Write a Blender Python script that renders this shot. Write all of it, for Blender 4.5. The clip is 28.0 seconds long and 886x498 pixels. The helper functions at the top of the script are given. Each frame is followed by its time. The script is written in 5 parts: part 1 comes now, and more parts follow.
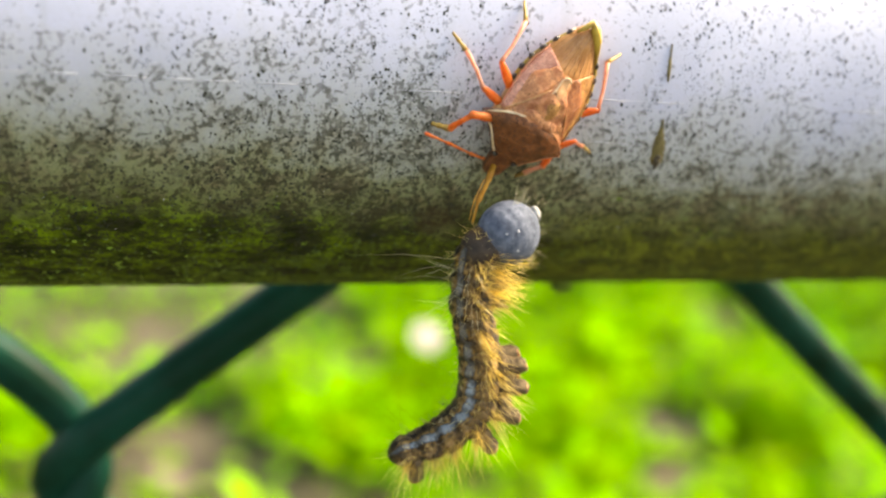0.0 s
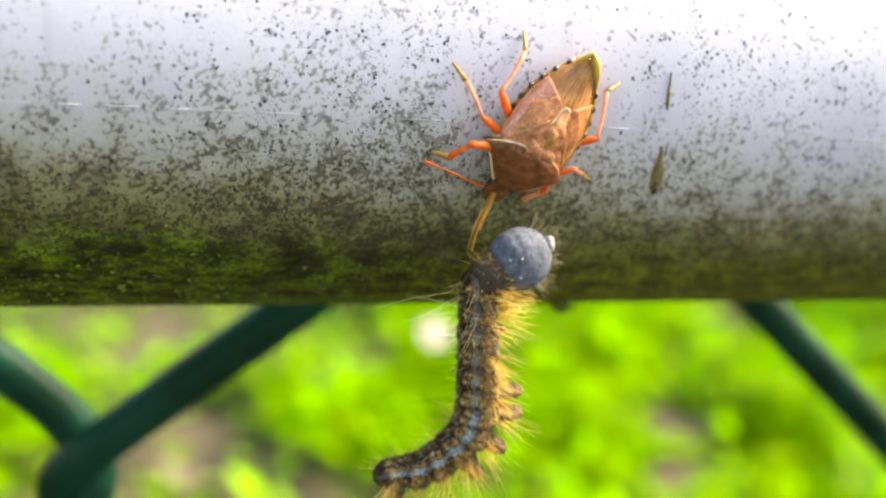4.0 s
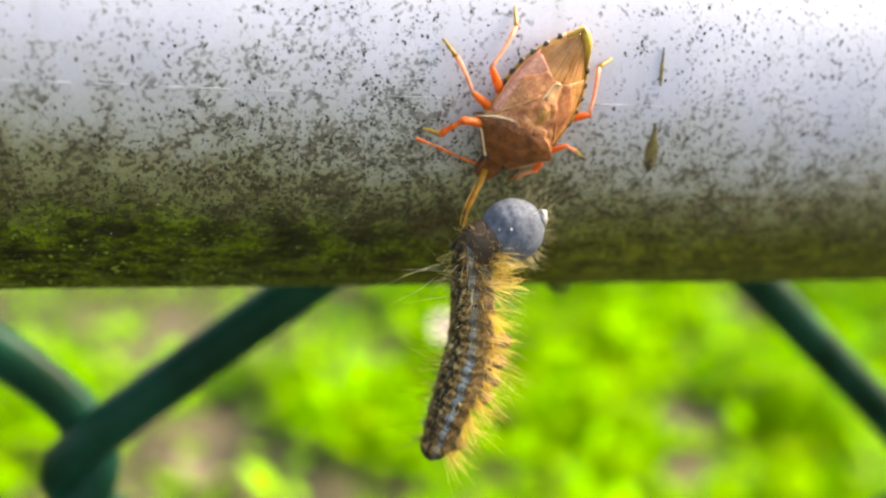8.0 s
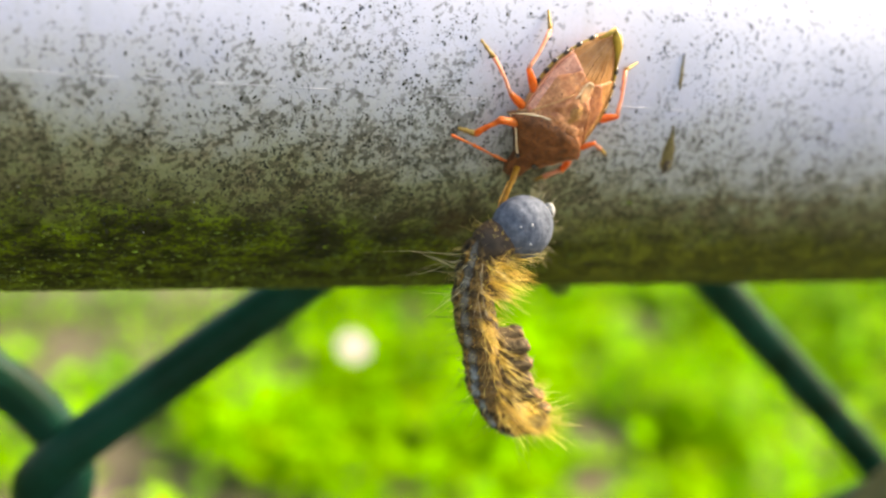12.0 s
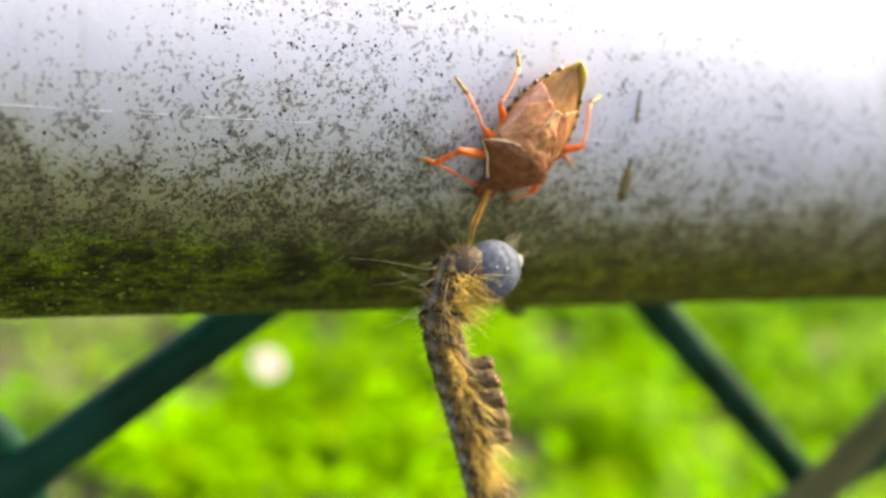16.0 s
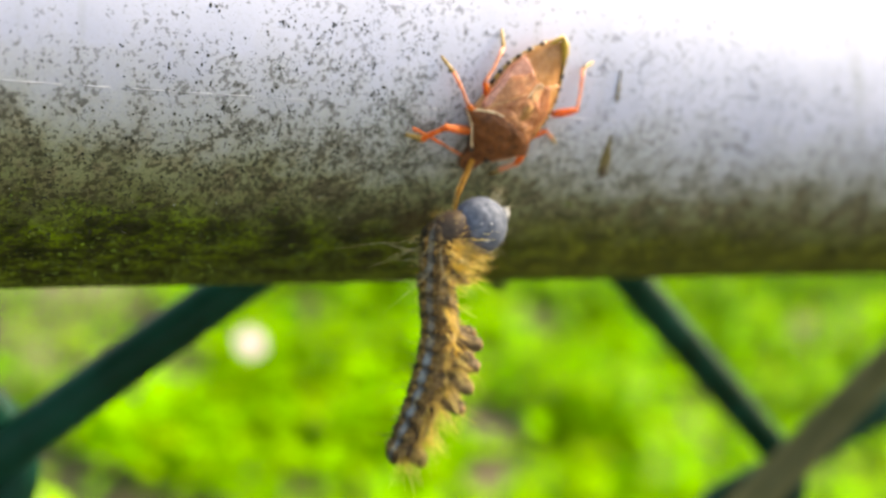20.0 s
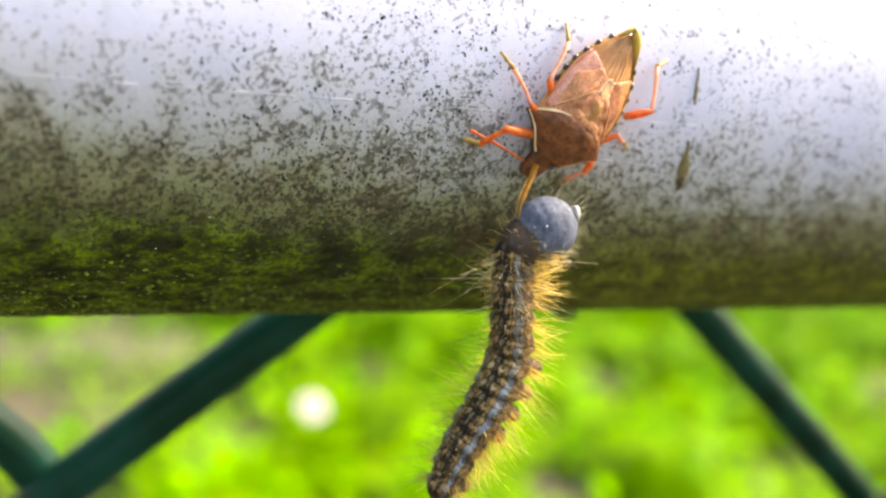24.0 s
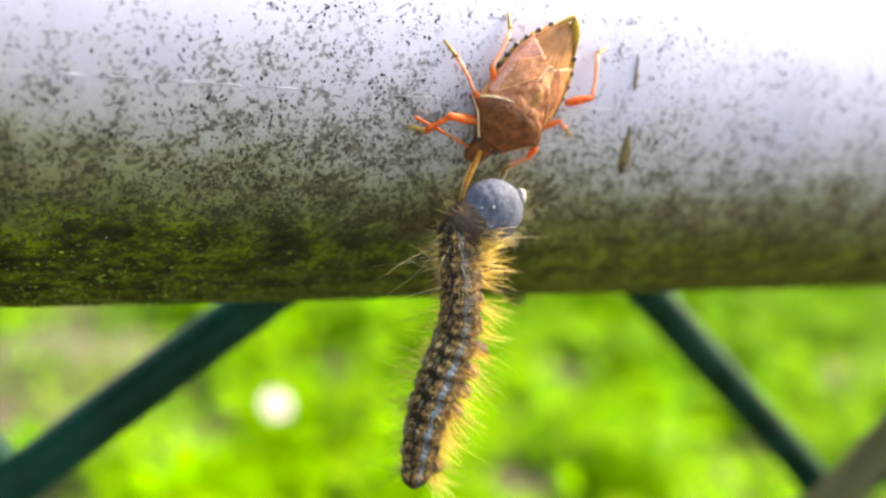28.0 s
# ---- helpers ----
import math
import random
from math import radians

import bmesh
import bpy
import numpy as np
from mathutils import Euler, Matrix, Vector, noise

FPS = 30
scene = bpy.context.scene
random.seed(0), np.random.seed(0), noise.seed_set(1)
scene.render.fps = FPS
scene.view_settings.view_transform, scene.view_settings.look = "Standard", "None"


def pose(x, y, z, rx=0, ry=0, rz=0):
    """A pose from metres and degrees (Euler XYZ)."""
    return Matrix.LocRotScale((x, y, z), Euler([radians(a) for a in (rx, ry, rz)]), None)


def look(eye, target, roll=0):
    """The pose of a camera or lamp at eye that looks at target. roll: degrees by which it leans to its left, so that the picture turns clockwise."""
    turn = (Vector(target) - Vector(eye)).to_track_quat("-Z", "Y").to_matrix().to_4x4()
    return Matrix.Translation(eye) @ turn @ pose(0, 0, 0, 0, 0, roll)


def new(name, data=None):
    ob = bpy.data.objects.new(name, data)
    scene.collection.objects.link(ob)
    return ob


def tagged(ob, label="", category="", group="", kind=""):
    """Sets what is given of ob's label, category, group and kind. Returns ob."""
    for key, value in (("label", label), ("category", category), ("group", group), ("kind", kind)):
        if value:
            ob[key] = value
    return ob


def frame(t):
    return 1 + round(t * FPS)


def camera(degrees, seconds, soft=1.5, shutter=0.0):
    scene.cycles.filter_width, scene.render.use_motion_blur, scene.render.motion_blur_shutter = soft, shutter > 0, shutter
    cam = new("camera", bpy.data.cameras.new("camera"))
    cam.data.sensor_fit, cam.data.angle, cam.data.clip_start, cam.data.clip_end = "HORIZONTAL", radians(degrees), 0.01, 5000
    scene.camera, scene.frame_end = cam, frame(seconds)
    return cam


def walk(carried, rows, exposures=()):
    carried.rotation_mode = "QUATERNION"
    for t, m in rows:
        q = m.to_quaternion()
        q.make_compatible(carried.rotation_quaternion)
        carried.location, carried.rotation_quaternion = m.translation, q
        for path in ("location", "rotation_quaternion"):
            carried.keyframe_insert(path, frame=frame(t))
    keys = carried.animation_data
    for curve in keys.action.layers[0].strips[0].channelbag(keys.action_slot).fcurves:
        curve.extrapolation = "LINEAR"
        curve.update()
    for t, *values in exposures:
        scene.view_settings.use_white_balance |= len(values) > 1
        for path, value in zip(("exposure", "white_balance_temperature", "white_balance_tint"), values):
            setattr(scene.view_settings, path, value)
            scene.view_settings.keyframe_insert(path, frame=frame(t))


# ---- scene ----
# One plan in metres: the rail runs along x, its axis at y = 0 and height H; the camera looks along +y.
H = 1.0          # height of the rail's axis above the ground
R = 0.020        # radius of the rail
MM = 0.001

cam = camera(45.13, 28.0, soft=2.5)
cam.data.dof.use_dof = True
cam.data.dof.focus_distance = 0.0635
cam.data.dof.aperture_fstop = 22.0

walk(cam, [
    (0, pose(-0.00000, -0.08051, 1.00951, 71.682, -5.777, -16.338)),
    (0.5, pose(0.00022, -0.08029, 1.00951, 71.442, -5.725, -16.129)),
    (1, pose(0.00099, -0.08072, 1.00937, 71.578, -5.704, -15.888)),
    (1.5, pose(0.00057, -0.08029, 1.00950, 71.216, -5.969, -16.371)),
    (2, pose(0.00051, -0.08013, 1.00974, 71.152, -5.983, -15.989)),
    (2.5, pose(0.00056, -0.08055, 1.01025, 71.214, -6.076, -16.006)),
    (3, pose(0.00084, -0.08078, 1.01099, 71.487, -5.891, -15.582)),
    (3.5, pose(0.00031, -0.08057, 1.01165, 71.448, -6.038, -15.881)),
    (5.5, pose(0.00045, -0.08058, 1.01109, 71.179, -5.440, -15.072)),
    (6, pose(0.00125, -0.08097, 1.01124, 71.268, -5.338, -14.819)),
    (6.5, pose(0.00145, -0.08113, 1.01106, 71.195, -5.467, -15.075)),
    (7, pose(0.00099, -0.08072, 1.01070, 71.216, -5.556, -15.316)),
    (7.5, pose(0.00156, -0.08123, 1.01094, 70.980, -5.488, -14.891)),
    (8, pose(0.00153, -0.08109, 1.01061, 71.083, -5.371, -15.339)),
    (8.5, pose(0.00130, -0.08093, 1.01041, 71.305, -5.511, -15.471)),
    (9, pose(0.00104, -0.08100, 1.01069, 71.186, -5.696, -15.546)),
    (9.5, pose(0.00079, -0.08055, 1.01039, 71.237, -5.813, -15.570)),
    (10, pose(0.00062, -0.08081, 1.01036, 71.200, -5.879, -15.681)),
    (10.5, pose(-0.00023, -0.08149, 1.01054, 71.227, -6.040, -16.447)),
    (11, pose(-0.00308, -0.08087, 1.00950, 71.983, -6.201, -18.482)),
    (11.5, pose(-0.00556, -0.08007, 1.00863, 72.387, -6.537, -19.989)),
    (13.5, pose(-0.00709, -0.07983, 1.00977, 73.335, -7.154, -20.892)),
    (14, pose(-0.00542, -0.08051, 1.00840, 73.284, -8.337, -24.046)),
    (14.5, pose(-0.00911, -0.08146, 1.01033, 73.745, -8.262, -25.050)),
    (15, pose(-0.01192, -0.08218, 1.00984, 73.988, -7.929, -25.640)),
    (15.5, pose(-0.01234, -0.08179, 1.01030, 73.701, -7.918, -25.366)),
    (16, pose(-0.01131, -0.08099, 1.00991, 74.053, -7.946, -24.939)),
    (16.5, pose(-0.01081, -0.08174, 1.00944, 74.372, -8.004, -25.070)),
    (17, pose(-0.01158, -0.08182, 1.01020, 73.682, -8.105, -25.645)),
    (17.5, pose(-0.01143, -0.08208, 1.00932, 73.338, -7.950, -25.463)),
    (18, pose(-0.01161, -0.08234, 1.00984, 73.401, -8.298, -25.564)),
    (18.5, pose(-0.01196, -0.08254, 1.01015, 73.185, -8.394, -25.793)),
    (19, pose(-0.01223, -0.08258, 1.01027, 73.279, -8.402, -25.703)),
    (19.5, pose(-0.01230, -0.08274, 1.00998, 73.376, -8.271, -25.697)),
    (20, pose(-0.01260, -0.08314, 1.01013, 73.100, -8.415, -25.788)),
    (20.5, pose(-0.01275, -0.08249, 1.01001, 72.889, -8.256, -25.483)),
    (21, pose(-0.01140, -0.08074, 1.00823, 73.140, -7.729, -24.583)),
    (21.5, pose(-0.01053, -0.08005, 1.00740, 73.206, -7.480, -23.980)),
    (23.5, pose(-0.00918, -0.07780, 1.00364, 75.558, -6.623, -22.541)),
    (24, pose(-0.00947, -0.07811, 1.00541, 76.095, -6.858, -22.770)),
    (24.5, pose(-0.00934, -0.07832, 1.00449, 75.944, -6.392, -23.101)),
    (25, pose(-0.00940, -0.07889, 1.00450, 75.849, -6.449, -23.561)),
    (25.5, pose(-0.00914, -0.07894, 1.00412, 75.625, -6.331, -24.005)),
    (26, pose(-0.00910, -0.07917, 1.00429, 75.746, -6.422, -24.217)),
    (26.5, pose(-0.00931, -0.07922, 1.00457, 75.653, -6.469, -24.558)),
    (27, pose(-0.00918, -0.07981, 1.00502, 75.848, -6.405, -24.526)),
    (27.5, pose(-0.00903, -0.07989, 1.00483, 76.232, -6.298, -24.846)),
    (28, pose(-0.00924, -0.07987, 1.00524, 76.088, -6.492, -24.990)),
], exposures=[(0.0, 2.24, 8700.0, 11.0), (11.0, 2.24, 8700.0, 11.0), (14.0, 2.14, 8700.0, 11.0), (20.0, 2.14, 8700.0, 11.0), (24.0, 2.38, 8300.0, 16.0), (28.0, 2.42, 8200.0, 17.0)])

# ---- light ----
SUN_ELEV, SUN_AZ = 46.0, 83.0      # on the right, along the rail, through thin cloud
world = bpy.data.worlds.new("sky")
scene.world = world
world.use_nodes = True
wn, wl = world.node_tree.nodes, world.node_tree.links
sky = wn.new("ShaderNodeTexSky")
sky.sky_type = 'NISHITA'
sky.sun_disc = False
sky.sun_elevation = radians(SUN_ELEV)
sky.sun_rotation = radians(SUN_AZ)
sky.air_density, sky.dust_density = 1.0, 1.0
wl.new(sky.outputs[0], wn["Background"].inputs[0])
wn["Background"].inputs[1].default_value = 0.13

sun_data = bpy.data.lights.new("sun", 'SUN')
sun_data.energy = 5.0
sun_data.angle = radians(36.0)
sun_data.color = (1.0, 0.95, 0.86)
sun = new("sun", sun_data)
sx, sy = math.sin(radians(SUN_AZ)), math.cos(radians(SUN_AZ))
sun.matrix_world = look((sx * 5, sy * 5, 5 * math.tan(radians(SUN_ELEV)) + H), (0, 0, H))


# ---- materials ----
def mat(name):
    m = bpy.data.materials.new(name)
    m.use_nodes = True
    return m, m.node_tree.nodes, m.node_tree.links, m.node_tree.nodes["Principled BSDF"]


def noise_tex(n, l, vec, scale, detail=4.0, rough=0.55):
    a = n.new("ShaderNodeTexNoise")
    a.inputs["Scale"].default_value = scale
    a.inputs["Detail"].default_value = detail
    a.inputs["Roughness"].default_value = rough
    if vec is not None:
        l.new(vec, a.inputs["Vector"])
    return a.outputs["Fac"]


def ramp(n, l, fac, stops):
    a = n.new("ShaderNodeValToRGB")
    e = a.color_ramp.elements
    while len(e) < len(stops):
        e.new(0.5)
    for q, (p, c) in zip(e, stops):
        q.position = p
        q.color = (*c, 1.0) if len(c) == 3 else c
    l.new(fac, a.inputs[0])
    return a.outputs[0]


def mixc(n, l, fac, a, b):
    m = n.new("ShaderNodeMix")
    m.data_type = 'RGBA'
    if isinstance(fac, (int, float)):
        m.inputs[0].default_value = fac
    else:
        l.new(fac, m.inputs[0])
    for s, i in ((a, 6), (b, 7)):
        if isinstance(s, tuple):
            m.inputs[i].default_value = (*s, 1.0)
        else:
            l.new(s, m.inputs[i])
    return m.outputs[2]


def math_node(n, l, op, a, b=0.0, c=None, clamp=False):
    m = n.new("ShaderNodeMath")
    m.operation = op
    m.use_clamp = clamp
    for i, s in enumerate((a, b) if c is None else (a, b, c)):
        if isinstance(s, (int, float)):
            m.inputs[i].default_value = s
        else:
            l.new(s, m.inputs[i])
    return m.outputs[0]


def maprange(n, l, v, a, b, c=0.0, d=1.0):
    m = n.new("ShaderNodeMapRange")
    l.new(v, m.inputs[0])
    for i, q in enumerate((a, b, c, d)):
        m.inputs[i + 1].default_value = q
    return m.outputs[0]


def bump(n, l, p, h, strength=0.4, dist=0.0005):
    b = n.new("ShaderNodeBump")
    b.inputs["Strength"].default_value = strength
    b.inputs["Distance"].default_value = dist
    l.new(h, b.inputs["Height"])
    l.new(b.outputs[0], p.inputs["Normal"])


def varied(name, dark, light, scale, rough=0.5, detail=5.0, bump_s=0.3, bump_d=0.0002, trans=0.0, sss=0.0, spec=0.5, island=False, coat=0.0, pits=0.0):
    """A plain organic surface: two tones by noise, fine relief; pits: dark pricks, as many to the metre."""
    m, n, l, p = mat(name)
    tc = n.new("ShaderNodeTexCoord").outputs["Object"]
    f1 = noise_tex(n, l, tc, scale, detail)
    c = ramp(n, l, f1, [(0.34, dark), (0.66, light)])
    f2 = noise_tex(n, l, tc, scale * 0.22, 2.0)
    c = mixc(n, l, maprange(n, l, f2, 0.35, 0.7, 0.0, 0.45), c, tuple(0.55 * v for v in dark))
    if island:
        g = n.new("ShaderNodeNewGeometry").outputs["Random Per Island"]
        hsv = n.new("ShaderNodeHueSaturation")
        l.new(c, hsv.inputs["Color"])
        l.new(maprange(n, l, g, 0, 1, 0.6, 1.4), hsv.inputs["Value"])
        l.new(maprange(n, l, g, 0, 1, 0.485, 0.515), hsv.inputs["Hue"])
        c = hsv.outputs[0]
    if pits > 0:
        cell = n.new("ShaderNodeTexVoronoi")
        cell.inputs["Scale"].default_value = pits
        l.new(tc, cell.inputs["Vector"])
        prick = maprange(n, l, math_node(n, l, 'ADD', cell.outputs["Distance"], maprange(n, l, f1, 0.3, 0.7, 0.12, -0.12)), 0.16, 0.36, 0.0, 1.0)
        c = mixc(n, l, prick, tuple(0.28 * v for v in dark), c)
        f1 = math_node(n, l, 'ADD', f1, math_node(n, l, 'MULTIPLY', prick, 0.7))
    l.new(c, p.inputs["Base Color"])
    p.inputs["Roughness"].default_value = rough
    p.inputs["Specular IOR Level"].default_value = spec
    p.inputs["Transmission Weight"].default_value = 0.0
    p.inputs["Subsurface Weight"].default_value = sss
    p.inputs["Subsurface Scale"].default_value = 0.0006
    p.inputs["Coat Weight"].default_value = coat
    bump(n, l, p, f1, bump_s, bump_d)
    if trans > 0:
        t = n.new("ShaderNodeBsdfTranslucent")
        l.new(c, t.inputs[0])
        mx = n.new("ShaderNodeMixShader")
        mx.inputs[0].default_value = trans
        out = n["Material Output"]
        l.new(p.outputs[0], mx.inputs[1])
        l.new(t.outputs[0], mx.inputs[2])
        l.new(mx.outputs[0], out.inputs[0])
    return m


def rail_material():
    """Weathered galvanised tube: pale zinc, brown dirt deepened to paint the lower face's shade too, black mould
    specks, green algae on its lower face.
    """
    m, n, l, p = mat("weathered_zinc")
    tc = n.new("ShaderNodeTexCoord").outputs["Object"]
    sep = n.new("ShaderNodeSeparateXYZ")
    l.new(tc, sep.inputs[0])
    big = noise_tex(n, l, tc, 130.0, 4.0, 0.6)
    mid = noise_tex(n, l, tc, 520.0, 5.0, 0.62)
    fine = noise_tex(n, l, tc, 1500.0, 4.0, 0.65)
    squig = noise_tex(n, l, tc, 2900.0, 3.0, 0.58)
    grit = noise_tex(n, l, tc, 4600.0, 3.0, 0.7)
    zinc = ramp(n, l, big, [(0.3, (0.385, 0.40, 0.50)), (0.7, (0.475, 0.485, 0.59))])
    zinc = mixc(n, l, maprange(n, l, grit, 0.50, 0.72, 0.0, 0.35), zinc, (0.31, 0.31, 0.35))
    # how far down the face, in mm round the tube; dirt and painted shade start lower towards the right
    angle = math_node(n, l, 'ARCTAN2', sep.outputs[2], math_node(n, l, 'MULTIPLY', sep.outputs[1], -1.0))
    down = math_node(n, l, 'ADD', math_node(n, l, 'MULTIPLY', angle, -1000 * R), maprange(n, l, sep.outputs[0], -0.008, 0.046, 1.9, -1.2))
    rag = math_node(n, l, 'ADD', maprange(n, l, mid, 0.3, 0.7, -0.9, 0.9), maprange(n, l, big, 0.3, 0.7, -1.3, 1.3))
    down = math_node(n, l, 'ADD', down, rag)
    # dirt cover, thickened downward and to the left so its colour also shades the tube
    pile_shade = maprange(n, l, down, -0.4, 7.4, 0.0, 1.0)
    film = mixc(n, l, maprange(n, l, mid, 0.42, 0.62, 0.0, 1.0), (0.135, 0.152, 0.040), (0.165, 0.135, 0.060))
    film = mixc(n, l, maprange(n, l, down, 2.0, 9.5, 0.95, 0.0), film, (0.335, 0.33, 0.225))
    film = mixc(n, l, maprange(n, l, grit, 0.38, 0.50, 0.4, 0.0), film, (0.040, 0.042, 0.017))
    c = mixc(n, l, math_node(n, l, 'MULTIPLY', pile_shade, 0.94), zinc, film)
    cloud = noise_tex(n, l, tc, 420.0, 5.0, 0.7)
    c = mixc(n, l, math_node(n, l, 'MULTIPLY', maprange(n, l, cloud, 0.51, 0.62, 0.0, 0.5), maprange(n, l, down, 4.0, 8.0, 0.0, 1.0)), c, (0.022, 0.022, 0.010))
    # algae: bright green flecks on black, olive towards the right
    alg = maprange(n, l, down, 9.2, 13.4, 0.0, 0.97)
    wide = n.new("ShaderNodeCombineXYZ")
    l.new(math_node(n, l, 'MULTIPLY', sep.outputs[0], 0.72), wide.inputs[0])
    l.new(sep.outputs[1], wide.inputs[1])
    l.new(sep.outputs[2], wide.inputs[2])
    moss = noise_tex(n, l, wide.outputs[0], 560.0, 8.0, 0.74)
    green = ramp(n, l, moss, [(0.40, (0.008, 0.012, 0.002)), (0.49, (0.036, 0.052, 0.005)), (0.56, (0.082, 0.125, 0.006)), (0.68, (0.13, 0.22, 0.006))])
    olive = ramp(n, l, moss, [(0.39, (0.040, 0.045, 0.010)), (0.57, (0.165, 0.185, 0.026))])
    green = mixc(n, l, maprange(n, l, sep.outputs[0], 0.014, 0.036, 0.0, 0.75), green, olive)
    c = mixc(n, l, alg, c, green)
    # black mould: fine squiggles that crowd into patches
    crowd = math_node(n, l, 'ADD', maprange(n, l, mid, 0.36, 0.62, 0.085, -0.05), maprange(n, l, down, -1.5, 8.0, 0.045, -0.072))
    crowd = math_node(n, l, 'ADD', crowd, maprange(n, l, math_node(n, l, 'ABSOLUTE', math_node(n, l, 'SUBTRACT', sep.outputs[0], 0.0145)), 0.002, 0.016, -0.028, 0.016))
    spot = maprange(n, l, math_node(n, l, 'SUBTRACT', squig, crowd), 0.550, 0.582, 0.0, 0.72)
    spot = math_node(n, l, 'MULTIPLY', spot, maprange(n, l, fine, 0.35, 0.6, 0.5, 1.0))
    spot = math_node(n, l, 'MULTIPLY', spot, maprange(n, l, down, 0.0, 5.0, 0.85, 1.1))
    c = mixc(n, l, spot, c, (0.026, 0.026, 0.013))
    # a round brown stain beside the bug
    spread = n.new("ShaderNodeVectorMath")
    spread.operation = 'DISTANCE'
    l.new(tc, spread.inputs[0])
    spread.inputs[1].default_value = (0.0202, -0.0171, -0.0103)
    stain = maprange(n, l, math_node(n, l, 'ADD', spread.outputs["Value"], maprange(n, l, fine, 0.3, 0.7, -0.0004, 0.0004)), 0.0009, 0.0018, 0.7, 0.0)
    c = mixc(n, l, stain, c, (0.045, 0.030, 0.018))
    # grey run-off streaks down the face, one of them broad
    tall = n.new("ShaderNodeCombineXYZ")
    l.new(sep.outputs[0], tall.inputs[0])
    l.new(math_node(n, l, 'MULTIPLY', sep.outputs[2], 0.06), tall.inputs[2])
    runs = noise_tex(n, l, tall.outputs[0], 700.0, 3.0, 0.6)
    streak = math_node(n, l, 'MULTIPLY', maprange(n, l, runs, 0.56, 0.70, 0.0, 0.28), maprange(n, l, down, 1.0, 4.5, 1.0, 0.0))
    lean = math_node(n, l, 'ADD', sep.outputs[0], math_node(n, l, 'MULTIPLY', sep.outputs[2], 0.35))
    broad = maprange(n, l, math_node(n, l, 'ABSOLUTE', math_node(n, l, 'SUBTRACT', lean, 0.0584)), 0.0002, 0.0013, 0.40, 0.0)
    broad = math_node(n, l, 'MULTIPLY', broad, maprange(n, l, down, 2.0, 5.0, 1.0, 0.0))
    c = mixc(n, l, math_node(n, l, 'MULTIPLY', math_node(n, l, 'MAXIMUM', streak, broad), maprange(n, l, cloud, 0.35, 0.6, 0.4, 1.0)), c, (0.26, 0.27, 0.28))
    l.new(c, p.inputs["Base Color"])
    p.inputs["Metallic"].default_value = 0.0
    matt = math_node(n, l, 'MAXIMUM', pile_shade, alg)
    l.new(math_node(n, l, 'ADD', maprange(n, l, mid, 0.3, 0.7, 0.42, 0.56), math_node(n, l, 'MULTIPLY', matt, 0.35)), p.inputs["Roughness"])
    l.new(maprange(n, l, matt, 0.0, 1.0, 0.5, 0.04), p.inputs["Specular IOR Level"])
    bump(n, l, p, math_node(n, l, 'MULTIPLY', fine, math_node(n, l, 'MAXIMUM', pile_shade, alg)), 0.5, 0.0002)
    return m


